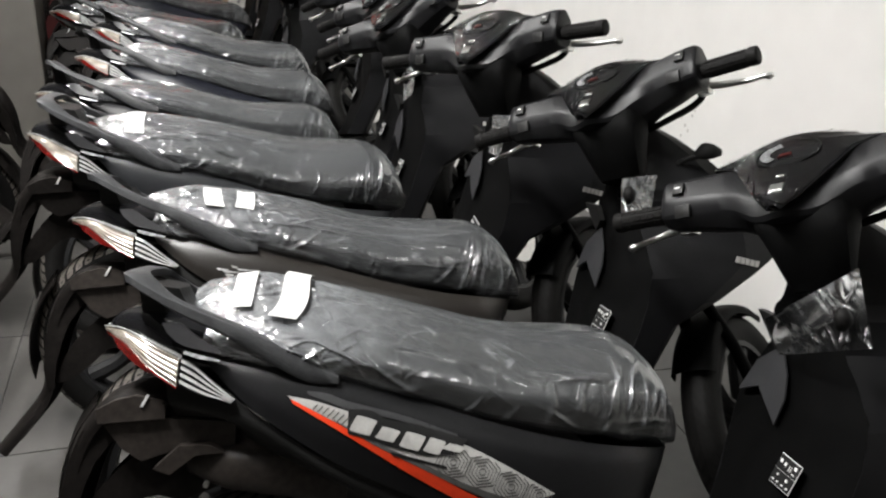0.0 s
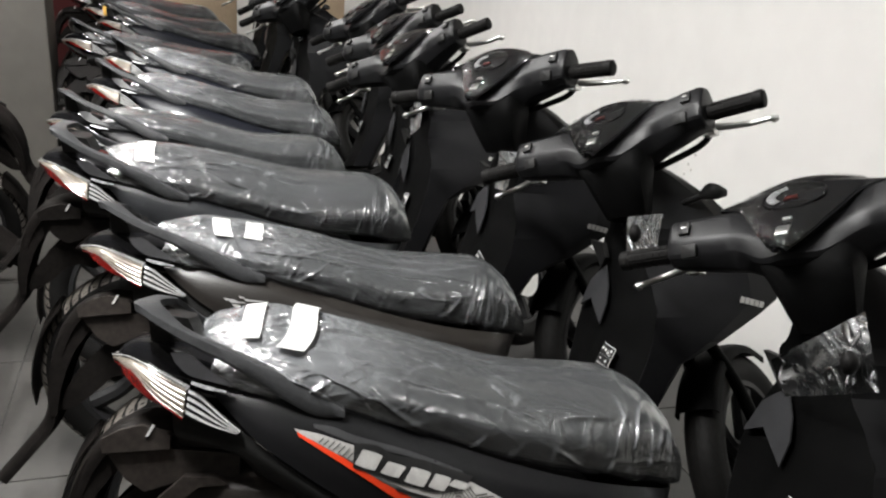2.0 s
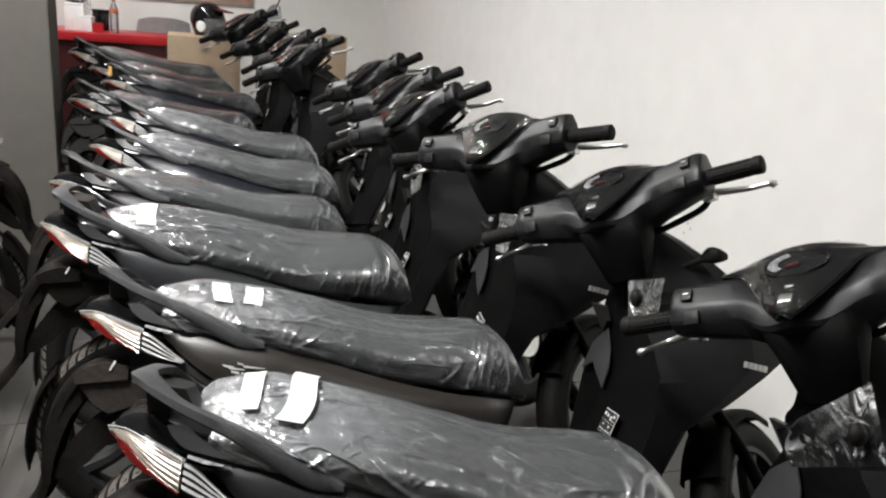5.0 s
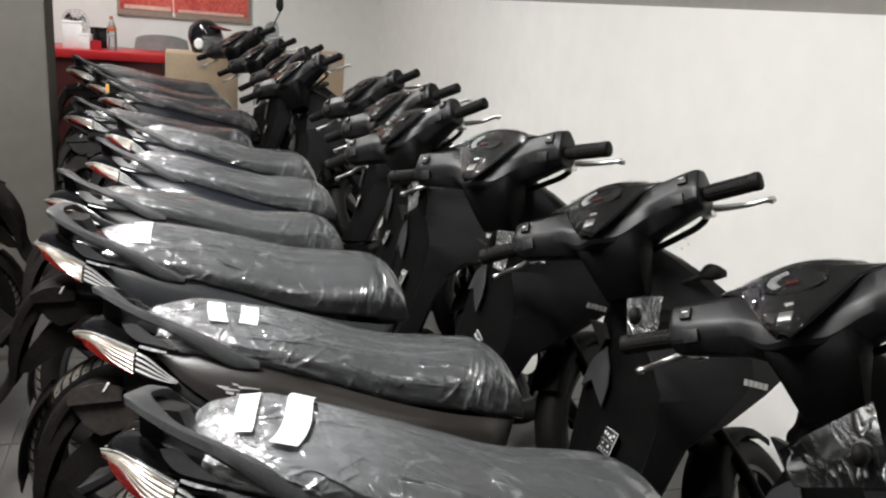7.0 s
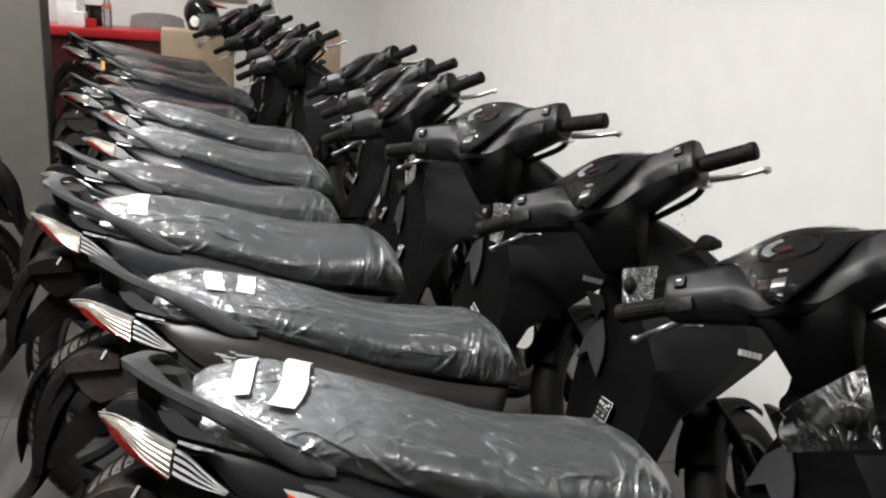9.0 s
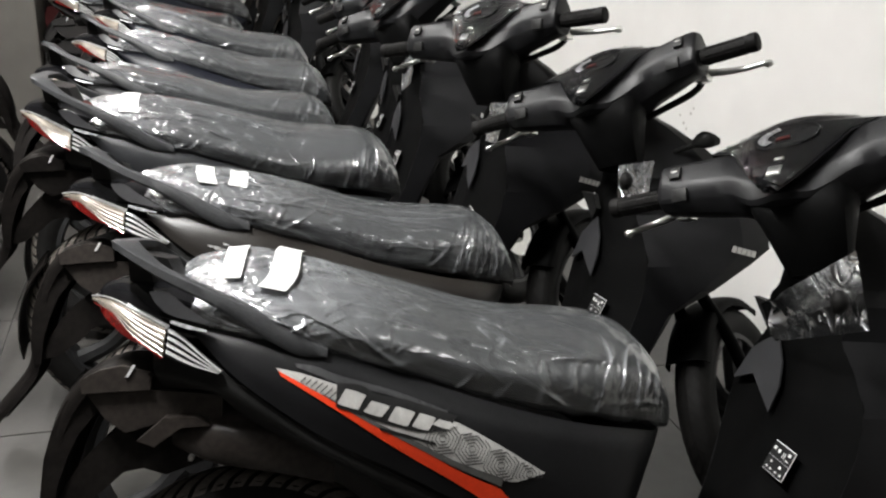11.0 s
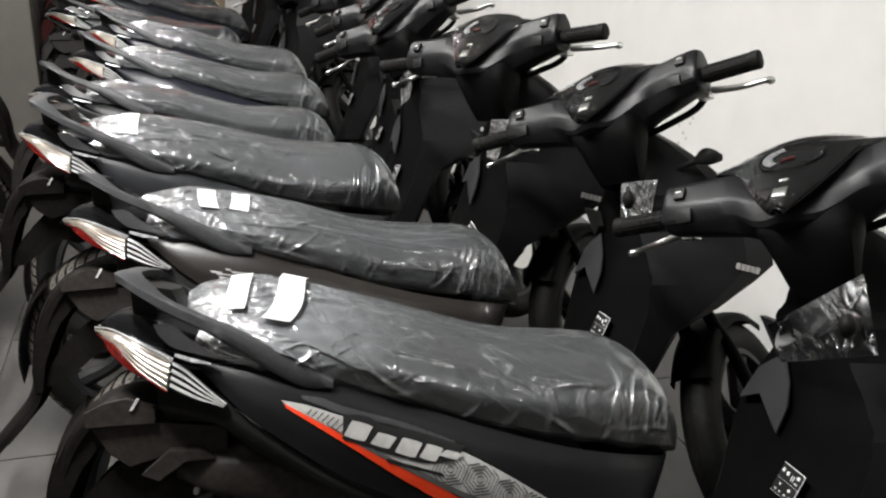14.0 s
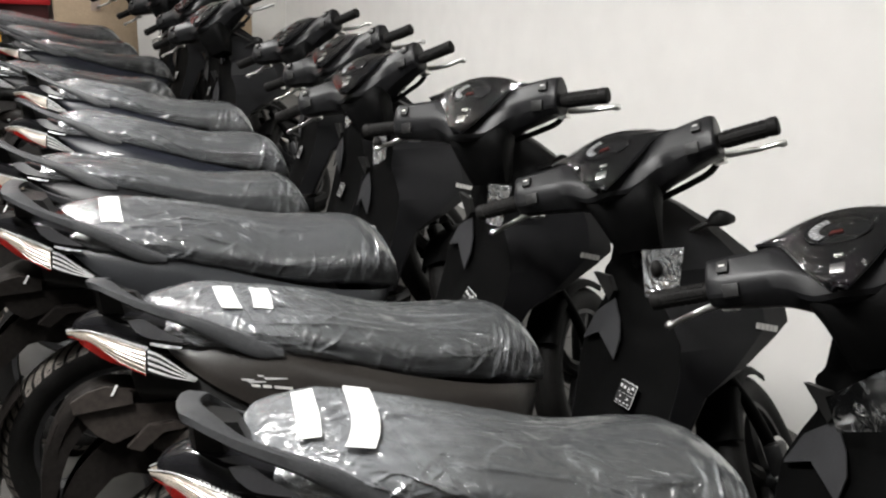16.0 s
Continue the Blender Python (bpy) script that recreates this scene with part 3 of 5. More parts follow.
        lever = [(-0.05, side * 0.205, 0.024), (-0.035, side * 0.235, 0.02), (-0.028 if side > 0 else -0.012, side * 0.28, 0.012 if side > 0 else 0.02), (tipx - 0.008, side * 0.318, tipz), (tipx, side * 0.326, tipz), (tipx, side * 0.334, tipz)]
        part("lever", tube(lever, [0.008, 0.0075, 0.0062, 0.0055, 0.0085, 0.005], 10, 4), M["alloy"], root, "bright alloy brake lever", hand)
        part("lever_perch", box(bmesh.new(), -0.062, -0.03, *sorted((side * 0.195, side * 0.222)), 0.004, 0.03, 0.004), M["alloy"], root, "", hand)
        part("switch", box(bmesh.new(), -0.012, 0.012, -0.010, 0.010, -0.003, 0.004, 0.002), M["plastic"], root, "black rocker switch", hand @ Matrix.Translation((-0.112, side * 0.190, 0.078)) @ pose(0, 0, 0, 0, -62, 0))
        part("button", box(bmesh.new(), -0.012, 0.012, -0.014, 0.014, -0.003, 0.006, 0.002), M["plastic"], root, "", hand @ Matrix.Translation((-0.124, side * 0.178, 0.034)) @ pose(0, 0, 0, 0, -85, 0))
        part("switch_print", box(bmesh.new(), -0.0012, 0.0012, -0.005, 0.005, 0.004, 0.0048), M["silver"], root, "", hand @ Matrix.Translation((-0.1125, side * 0.190, 0.0785)) @ pose(0, 0, 0, 0, -62, 0))
    part("brake_hose", tube([(-0.04, -0.205, 0.036), (-0.028, -0.198, 0.012), (-0.03, -0.178, -0.006), (-0.03, -0.13, -0.020), (-0.03, -0.07, -0.034)], 0.007, 8, 6), M["rubber"], root, "black rubber brake hose", BAR)
    return root


def seat_point(x, angle, lift):
    """A point on the seat's skin: angle 90 is its top, 180 its right edge."""
    t = np.array(SEAT)
    zb, zt, hw = (float(np.interp(x, t[:, 0], t[:, k])) for k in (1, 2, 3))
    zb, zt = slab(zb, zt, hw)
    c, s_ = math.cos(radians(angle)), math.sin(radians(angle))
    y, z = hw * math.copysign(abs(c) ** (2 / SQUARE), c), (zt - zb) / 2 * math.copysign(abs(s_) ** (2 / SQUARE), s_)
    z -= crown(zt - zb) * (y / hw) ** 2 * min(1, max(0, z / (zt - zb) + 0.5))
    k = 1 + lift / max(0.03, math.hypot(y, z))
    return (x, *rolled(y * k, (zb + zt) / 2 + z * k))


def film_cover(seed, crumple, steps=13, n=96, long_folds=0, air=0.5):
    """Thin plastic drawn over the seat: soft billows, a crumpled rear, a few pinches, a fan of pleats at the nose, a ragged skirt."""
    rng = np.random.default_rng(seed)
    fine = spline(np.array(SEAT, float), 12)
    way = np.concatenate([[0], np.cumsum(np.hypot(np.diff(fine[:, 0]), np.diff(fine[:, 2])))])
    fine = np.stack([np.interp(np.linspace(0, way[-1], steps), way, fine[:, k]) for k in range(4)], axis=1)
    off = Vector((seed * 7.31, seed * 3.17, seed * 1.73))
    base = np.array([section(x, zb - 0.005, zt, hw, n) for x, zb, zt, hw in fine])
    u = np.repeat(fine[:, :1], n, axis=1)
    v = np.repeat(np.linspace(0, 0.70, n, endpoint=False)[None], len(fine), axis=0)      # 0.175 top, 0.29 right shoulder, 0.35 right side
    lift, whitening = np.full(u.shape, 0.002), np.zeros_like(u)

    def crease(u0, v0, turn, length, wide, high, bow=0.0, milk=0.0, soft=False):
        nonlocal lift, whitening
        a, b = u - u0, v - v0
        p, q = a * math.cos(turn) + b * math.sin(turn), -a * math.sin(turn) + b * math.cos(turn)
        q = q + bow * p * p
        reach = np.clip(1.1 - (p / length) ** 2, 0, 1)
        if soft:
            lift = lift + high * np.exp(-(q / wide) ** 2) * reach
            return
        lift = lift + high * np.exp(-(q / (wide * np.where(q > 0, 0.62, 0.4))) ** 2) * reach
        # crest whitened in the colour, like a glint along the crease
        if milk:
            whitening = np.maximum(whitening, milk * np.clip(1.2 - np.abs(q) / 0.003, 0, 1) * np.clip(1 - np.abs(p) / length, 0, 1))
    for _ in range(16):                                       # soft billows along the seat
        crease(rng.uniform(-0.05, 0.55), rng.uniform(0.02, 0.36), rng.normal(0, 0.25), rng.uniform(0.06, 0.2), rng.uniform(0.014, 0.04), crumple * rng.uniform(0.001, 0.0045), rng.normal(0, 1), soft=True)
    loose = crumple * (0.35 + 0.65 / (1 + np.exp((u - 0.2) / 0.05))) * (0.4 + 0.6 / (1 + np.exp((u - 0.5) / 0.03)))
    for _ in range(7):                                        # flat facets between straight kinks
        turn, wave = rng.uniform(0, math.pi), rng.uniform(0.035, 0.085)
        bend = sum(rng.uniform(0.1, 0.3) * np.sin(u * rng.uniform(8, 40) + v * rng.uniform(-40, 40) + rng.uniform(0, 6)) for _ in range(4))
        where = (u * math.cos(turn) + v * math.sin(turn)) / wave + bend + rng.random()
        lift = lift + loose * rng.uniform(0.0009, 0.0018) * np.abs(2 * (where - np.floor(where + 0.5)))
    for _ in range(int(3 + 3 * crumple)):                     # loose edges along the right shoulder
        crease(rng.uniform(0.05, 0.5), 0.292 + rng.normal(0, 0.006), rng.normal(0, 0.08), rng.uniform(0.05, 0.14), 0.012, crumple * rng.uniform(0.002, 0.0045), rng.normal(0, 0.8))
    for _ in range(int(190 * crumple)):                        # crumpled rear
        crease(rng.uniform(-0.1, 0.14) + 0.05 * rng.random() ** 3, rng.uniform(0.03, 0.37), rng.uniform(-1.5, 1.5), rng.uniform(0.012, 0.060), rng.uniform(0.003, 0.0065), rng.uniform(0.0008, 0.0026), rng.normal(0, 4), 0.7 * rng.random() ** 3)
    for _ in range(int(16 + 22 * crumple)):                   # few short creases over the middle
        crease(rng.uniform(0.12, 0.5), rng.uniform(0.06, 0.4), rng.normal(0.0, 0.5), rng.uniform(0.012, 0.06), rng.uniform(0.0025, 0.007), rng.uniform(0.0006, 0.0022), rng.normal(0, 3), 0.5 * rng.random() ** 4)
    for _ in range(int(2 + 5 * crumple)):                     # pinches
        u0, v0 = rng.uniform(0.12, 0.42), 0.27 + rng.normal(0, 0.035)
        for _ in range(5):
            crease(u0 + rng.normal(0, 0.006), v0 + rng.normal(0, 0.006), rng.uniform(-1.6, 1.6), rng.uniform(0.008, 0.022), 0.0035, rng.uniform(0.0006, 0.0016), rng.normal(0, 8), 0.9 * rng.random())
    for side in (1, 1, 1, 0):                                 # pleats fanning down the nose from the shoulder
        for _ in range(9):
            s = rng.random()
            u1 = 0.50 + 0.13 * s + rng.normal(0, 0.01)
            v1 = rng.uniform(0.30, 0.385) if side else 0.35 - rng.uniform(0.30, 0.37)
            crease(u1 - 0.03 * (v1 - 0.33) / 0.1, v1, (1.86 - 0.12 * s if side else -1.86) + rng.normal(0, 0.10), rng.uniform(0.015, 0.065), rng.uniform(0.003, 0.0055), rng.uniform(0.0012, 0.0032), rng.normal(0, 1.5), 0.9 * rng.random() ** 1.5)
    for _ in range(10):                                       # gathers at the skirt's front
        crease(rng.uniform(0.36, 0.62), rng.uniform(0.375, 0.42), 1.9 + rng.normal(0, 0.35), rng.uniform(0.008, 0.02), 0.003, rng.uniform(0.001, 0.0022), rng.normal(0, 5), rng.random())
    for _ in range(int(14 + 14 * crumple + 14 * (long_folds > 3))):           # short slanting strokes low on the right side
        crease(rng.uniform(0.05, 0.6), rng.uniform(0.295, 0.40), rng.normal(-0.95, 0.25), rng.uniform(0.008, 0.03), rng.uniform(0.003, 0.006), rng.uniform(0.001, 0.0026), rng.normal(0, 4), 0.4 * rng.random() ** 3)
    for _ in range(long_folds):                               # taut folds along the top
        crease(rng.uniform(0.02, 0.36), rng.uniform(0.10, 0.30), rng.normal(0, 0.05), rng.uniform(0.08, 0.22), rng.uniform(0.004, 0.008), rng.uniform(0.0012, 0.0026), rng.normal(0, 0.3), 0.35 * rng.random() ** 2)
    for _ in range(int(5 + 10 * crumple)):                    # bold folds fanning forward from the tied rear
        u0, v0 = rng.uniform(-0.03, 0.24), rng.uniform(0.10, 0.33)
        crease(u0, v0, 1.7 * (v0 - 0.22) + rng.normal(0, 0.35), rng.uniform(0.035, 0.11), rng.uniform(0.006, 0.011), rng.uniform(0.0025, 0.006), rng.normal(0, 3), 0.5 * rng.random() ** 2)
    for _ in range(9):                                        # long soft folds over the top
        crease(rng.uniform(0.02, 0.46), rng.uniform(0.10, 0.285), rng.normal(0.03, 0.10), rng.uniform(0.06, 0.2), rng.uniform(0.005, 0.010), rng.uniform(0.0012, 0.003), rng.normal(0, 0.6), 0.5 * rng.random() ** 2)
    for _ in range(int(3 + 4 * crumple)):                     # bold pulls down the right side
        crease(rng.uniform(0.1, 0.62), rng.uniform(0.30, 0.37), rng.choice([1.9, -0.8, 0.5]) + rng.normal(0, 0.3), rng.uniform(0.02, 0.06), rng.uniform(0.005, 0.009), rng.uniform(0.002, 0.0045), rng.normal(0, 3), 0.6 * rng.random() ** 2)
    for _ in range(6):                                        # taut pleats round the nose
        s = rng.random()
        crease(0.52 + 0.11 * s, rng.uniform(0.29, 0.36), 1.80 - 0.1 * s + rng.normal(0, 0.12), rng.uniform(0.05, 0.085), rng.uniform(0.004, 0.007), rng.uniform(0.002, 0.004), rng.normal(0, 1.5), 0.8 * rng.random())
    rear_white = max(0.0, crumple - 0.3) * air * 0.9 / (1 + np.exp((u - 0.17 + 0.25 * np.abs(v - 0.2)) / 0.035))      # brightness of the tied rear put into the film's colour
    whitening = np.maximum(whitening, rear_white * (0.75 + 0.25 * np.sin(u * 90 + v * 60) * np.sin(v * 110 - u * 40)))
    mid = np.stack([fine[:, 0], np.zeros(len(fine)), (fine[:, 1] + fine[:, 2]) / 2], axis=1)[:, None, :]
    d = base - mid
    d[:, :, 0] = 0
    d /= np.linalg.norm(d, axis=2, keepdims=True) + 1e-9
    g = base + d * np.minimum(lift, 0.016)[:, :, None]
    part_up = np.clip((base[:, :, 2] - fine[:, 1:2]) / (fine[:, 2:3] - fine[:, 1:2]), 0, 1)
    g[:, :, 2] += air * puff(u) * part_up * (1 + 0.5 * np.clip(base[:, :, 1] / fine[:, 3:4], -1, 1))
    low = np.clip(-np.sin(v / 0.70 * 2 * math.pi), 0, 1)
    for i in range(len(fine)):
        for j in np.nonzero(low[i] > 0.25)[0]:
            g[i, j, 2] += 0.014 * low[i, j] * noise.noise(Vector((g[i, j, 0] * 22, g[i, j, 1] * 8, 0)) + off)
    bm = sheet(bmesh.new(), g, closed=True, caps=True)
    layer = bm.verts.layers.float.new("whitening")
    for vert, value in zip(bm.verts, whitening.reshape(-1)):
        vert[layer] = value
    return bm


def bag_sheet(corners, seed, nu=110, nv=90):
    """A flat plastic bag between four corners, slightly bellied, with sharp straight creases."""
    rng = np.random.default_rng(seed)
    a, b, c, d = (np.array(p, float) for p in corners)
    u, v = np.meshgrid(np.linspace(0, 1, nu), np.linspace(0, 1, nv), indexing="ij")
    wide, tall = np.linalg.norm(b - a), np.linalg.norm(d - a)
    lift = 0.006 * np.sin(math.pi * u) * np.sin(math.pi * v)
    for _ in range(46):
        u0, v0, turn = rng.random(), rng.random(), rng.uniform(0, math.pi) if rng.random() < 0.5 else rng.normal(1.3, 0.25)
        p = (u - u0) * wide * math.cos(turn) + (v - v0) * tall * math.sin(turn)
        q = (v - v0) * tall * math.cos(turn) - (u - u0) * wide * math.sin(turn)
        q = q + rng.normal(0, 4) * p * p
        lift = lift + rng.uniform(0.0006, 0.0018) * np.exp(-np.abs(q / rng.uniform(0.0016, 0.0032)) ** 1.4) * np.clip(1 - (p / rng.uniform(0.008, 0.04)) ** 2, 0, 1)
    g = a * ((1 - u) * (1 - v))[..., None] + b * (u * (1 - v))[..., None] + c * (u * v)[..., None] + d * ((1 - u) * v)[..., None]
    out = np.cross(b - a, d - a)
    g = g + (out / np.linalg.norm(out)) * lift[..., None]
    return sheet(bmesh.new(), g)


def cornered(ring, k=0.16):
    """Cuts the corners of a ring, so that a loft keeps flat faces with narrow bevels."""
    out, n = [], len(ring)
    for i in range(n):
        a, b, c = (np.array(ring[j % n], float) for j in (i - 1, i, i + 1))
        out += [tuple(b + (a - b) * k), tuple(b + (c - b) * k)]
    return out


def scooter_base():
    root = new("scooter")
    part("seat", loft([section(*s, 48) for s in SEAT], 3, 1), M["vinyl"], root, "black vinyl seat")
    cowl = part("rear_cowl", shell(COWL, 4, 4, 0.004, True), M["paint"], root)
    # lower cowl under the dark recess
    low = [[(-0.135, -0.07, 0.698), (-0.13, -0.08, 0.675), (-0.12, -0.06, 0.65)],
           [(-0.06, -0.108, 0.700), (-0.055, -0.112, 0.66), (-0.05, -0.09, 0.648)],
           [(-0.01, -0.122, 0.664), (0.0, -0.126, 0.636), (0.0, -0.10, 0.612)],
           [(0.1, -0.142, 0.592), (0.11, -0.145, 0.572), (0.12, -0.12, 0.552)],
           [(0.22, -0.15, 0.534), (0.235, -0.15, 0.51), (0.25, -0.13, 0.485)],
           [(0.35, -0.152, 0.464), (0.36, -0.15, 0.435), (0.37, -0.13, 0.40)],
           [(0.45, -0.142, 0.404), (0.455, -0.14, 0.37), (0.46, -0.12, 0.34)]]
    part("lower_cowl", shell(low, 4, 4, 0.004, True), M["plastic"], root)
    inner = [oval(-0.06, 0.68, 0.75, 0.07, 3), oval(0.02, 0.62, 0.73, 0.09, 3), oval(0.15, 0.52, 0.68, 0.11, 3), oval(0.32, 0.40, 0.63, 0.12, 3), oval(0.5, 0.34, 0.58, 0.11, 3)]
    part("frame_cover", loft(inner, 2, 1), M["plastic"], root)
    # tail
    dome = [oval(-0.220, 0.768, 0.784, 0.018), oval(-0.208, 0.752, 0.796, 0.036), oval(-0.18, 0.735, 0.806, 0.056), oval(-0.14, 0.712, 0.806, 0.084), oval(-0.08, 0.70, 0.795, 0.096), oval(-0.02, 0.69, 0.765, 0.10), oval(0.02, 0.69, 0.74, 0.095)]
    tail = part("tail_cover", loft(dome, 4, 1), M["gloss"], root, "gloss black tail cover")
    for side in (-1, 1):
        up = [(-0.227, -0.006, 0.773), (-0.202, -0.033, 0.774), (-0.179, -0.055, 0.769), (-0.142, -0.080, 0.754), (-0.109, -0.102, 0.741)]
        dn = [(-0.224, -0.010, 0.768), (-0.206, -0.039, 0.763), (-0.188, -0.062, 0.756), (-0.152, -0.092, 0.727), (-0.111, -0.112, 0.702)]
        a, b = spline(up, 6), spline(dn, 6)
        g = []
        for p, q in zip(a, b):
            row = []
            for k in range(21):
                f = k / 20
                v = p + (q - p) * f
                row.append((v[0] - 0.003, side * -(v[1] - 0.003 - 0.004 * math.sin(f * math.pi) - (0.0013 if k % 4 < 3 else 0)), v[2]))
            g.append(row)
        lens = part("tail_lamp", thick(sheet(bmesh.new(), np.array(g)), 0.004), M["lens"], root, "ribbed clear tail lamp with a red lower edge")
        # pale tube stands in for the highlight along the lens top
        part("lens_edge_glint", tube([(p[0] - 0.003, side * -(p[1] - 0.005), p[2] + 0.002) for p in a], 0.0012, 6, 1), M["lens_clear"], lens)
        for p in spline(up[2:], 7)[2:]:
            part("lens_tooth", box(bmesh.new(), -0.002, 0.002, -0.0015, 0.0015, -0.001, 0.0055), M["lens_clear"], lens, "", Matrix.Translation((p[0] - 0.002, side * -(p[1] - 0.004), p[2] - 0.001)) @ pose(0, 0, 0, 0, 35, 0))
        c = b + np.array([(-0.004 * math.sin(math.pi * min(1, max(0, 1.6 * i / (len(b) - 1) - 0.35))), 0.002, -0.0005 - 0.010 * math.sin(math.pi * min(1, max(0, 1.6 * i / (len(b) - 1) - 0.35)))) for i in range(len(b))])
        g = [[(v[0] - 0.002, side * -(v[1] - 0.004), v[2]) for v in (p + (q - p) * f for f in np.linspace(0, 1, 5))] for p, q in zip(b, c)]
        part("red_lens", thick(sheet(bmesh.new(), np.array(g)), 0.003), M["lens_red"], lens, "red lower lens")
        up = [(-0.108, -0.099, 0.740), (-0.091, -0.104, 0.731), (-0.066, -0.111, 0.710), (-0.036, -0.117, 0.684)]
        dn = [(-0.110, -0.107, 0.703), (-0.092, -0.110, 0.694), (-0.070, -0.114, 0.687), (-0.040, -0.118, 0.681)]
        a, b = spline(up, 8), spline(dn, 8)
        lamp_back = [[(v[0], side * -(v[1] - 0.006), v[2]) for v in (p + (q - p) * k / 4 for k in range(5))] for p, q in zip(a, b)]
        blinker = part("indicator", thick(sheet(bmesh.new(), np.array(lamp_back)), 0.004), M["ink"], root, "ribbed clear indicator lamp")
        for k in range(4):
            g = [[(v[0], side * -(v[1] - 0.0075 - w), v[2]) for v, w in ((p + (q - p) * (k + f) / 4, w) for f, w in ((0.06, 0), (0.16, 0.003), (0.5, 0.004), (0.64, 0)))] for p, q in zip(a, b)]
            part("rib", thick(sheet(bmesh.new(), np.array(g)), 0.002), M["lens_clear"], blinker, "clear lens rib")
        # flat facet between lamp and grab rail, its reflection painted grey
        t = [[(-0.134, -0.104, 0.789), (-0.127, -0.108, 0.776)], [(-0.110, -0.110, 0.789), (-0.108, -0.115, 0.760)], [(-0.086, -0.114, 0.771), (-0.080, -0.118, 0.752)], [(-0.054, -0.118, 0.750), (-0.053, -0.119, 0.746)]]
        g = dense(t, 3, 3)
        g[:, :, 1] *= -side
        part("side_facet_lit", thick(sheet(bmesh.new(), g), 0.004), M["trim"], root, "tail cover facet painted grey for its reflection")
        part("chrome_edge", thick(sheet(bmesh.new(), np.array([[(x, side * -y, z) for x, y, z in q] for q in (((-0.103, -0.118, 0.752), (-0.104, -0.119, 0.748)), ((-0.085, -0.1205, 0.747), (-0.083, -0.122, 0.741)), ((-0.056, -0.1225, 0.739), (-0.057, -0.123, 0.737)))])), 0.002), M["dial"], root, "pale lamp edge")
    arm = [[(-0.165, 0, 0.858), (-0.195, 0, 0.858), (-0.192, 0, 0.845), (-0.165, 0, 0.845)],
           [(-0.156, -0.062, 0.857), (-0.190, -0.078, 0.859), (-0.186, -0.082, 0.843), (-0.156, -0.068, 0.842)],
           [(-0.146, -0.078, 0.850), (-0.177, -0.101, 0.855), (-0.173, -0.105, 0.839), (-0.146, -0.084, 0.836)],
           [(-0.130, -0.088, 0.836), (-0.152, -0.110, 0.840), (-0.150, -0.113, 0.825), (-0.13, -0.09, 0.822)],
           [(-0.105, -0.095, 0.818), (-0.113, -0.114, 0.820), (-0.111, -0.117, 0.802), (-0.105, -0.10, 0.80)],
           [(-0.045, -0.104, 0.793), (-0.048, -0.121, 0.792), (-0.042, -0.124, 0.768), (-0.045, -0.107, 0.767)],
           [(0.025, -0.113, 0.762), (0.022, -0.130, 0.759), (0.030, -0.133, 0.724), (0.025, -0.116, 0.724)],
           [(0.065, -0.119, 0.740), (0.063, -0.134, 0.736), (0.068, -0.136, 0.706), (0.065, -0.121, 0.706)],
           [(0.105, -0.123, 0.718), (0.105, -0.136, 0.714), (0.105, -0.136, 0.703), (0.105, -0.123, 0.703)]]
    left = [[(x, -y, z) for x, y, z in ring] for ring in reversed(arm[1:])]
    part("grab_rail", loft([cornered(r) for r in left + arm], 5, 1), M["rail"], root, "dark grey grab rail round the seat")
    part("rail_bracket", loft([[(-0.175, -0.05, 0.842), (-0.175, 0.05, 0.842), (-0.12, 0.05, 0.832), (-0.12, -0.05, 0.832)], [(-0.17, -0.045, 0.79), (-0.17, 0.045, 0.79), (-0.1, 0.045, 0.79), (-0.1, -0.045, 0.79)]], 2, 2), M["plastic"], root)
    # rear mudguard
    path = [(-0.06, 0.667), (-0.136, 0.682), (-0.18, 0.687), (-0.222, 0.673), (-0.252, 0.642), (-0.272, 0.60), (-0.283, 0.55), (-0.287, 0.49), (-0.298, 0.45), (-0.333, 0.405), (-0.372, 0.36)]
    width = [0.08, 0.075, 0.068, 0.063, 0.058, 0.054, 0.052, 0.051, 0.052, 0.056, 0.054]
    g = []
    for (x, z), w in zip(path, width):
        g.append([(x + 0.018, -w * 1.04, z - 0.016), (x + 0.006, -w * 0.98, z - 0.008), (x, -w * 0.6, z), (x, 0, z + 0.001), (x, w * 0.6, z), (x + 0.006, w * 0.98, z - 0.008), (x + 0.018, w * 1.04, z - 0.016)])
    guard = part("rear_mudguard", shell(g, 5, 3, 0.004), M["fender"], root, "black plastic rear mudguard")
    part("reflector_mark", prism([(-0.169, 0.668), (-0.165, 0.668), (-0.156, 0.684), (-0.160, 0.685)], -0.0775, -0.0755, 1), M["white"], guard, "small white mark")
    hug = [[(0.272 * math.cos(radians(a)), k * 0.058, 0.259 + 0.272 * math.sin(radians(a)) - 0.02 * abs(k)) for k in (-1, -0.6, 0, 0.6, 1)] for a in (138, 150, 165, 180, 192)]
    part("inner_guard", shell(hug, 4, 2, 0.003), M["fender"], root)
    side_plate = [(-0.05, 0.655), (-0.136, 0.668), (-0.18, 0.672), (-0.222, 0.66), (-0.252, 0.63), (-0.270, 0.59), (-0.280, 0.55), (-0.284, 0.50), (-0.28, 0.462), (-0.268, 0.462), (-0.262, 0.51), (-0.250, 0.55), (-0.236, 0.583), (-0.214, 0.612), (-0.19, 0.628), (-0.13, 0.632), (-0.04, 0.61)]
    lip = [(-0.229, 0.664), (-0.204, 0.677), (-0.176, 0.683), (-0.136, 0.675), (-0.136, 0.650), (-0.226, 0.645)]
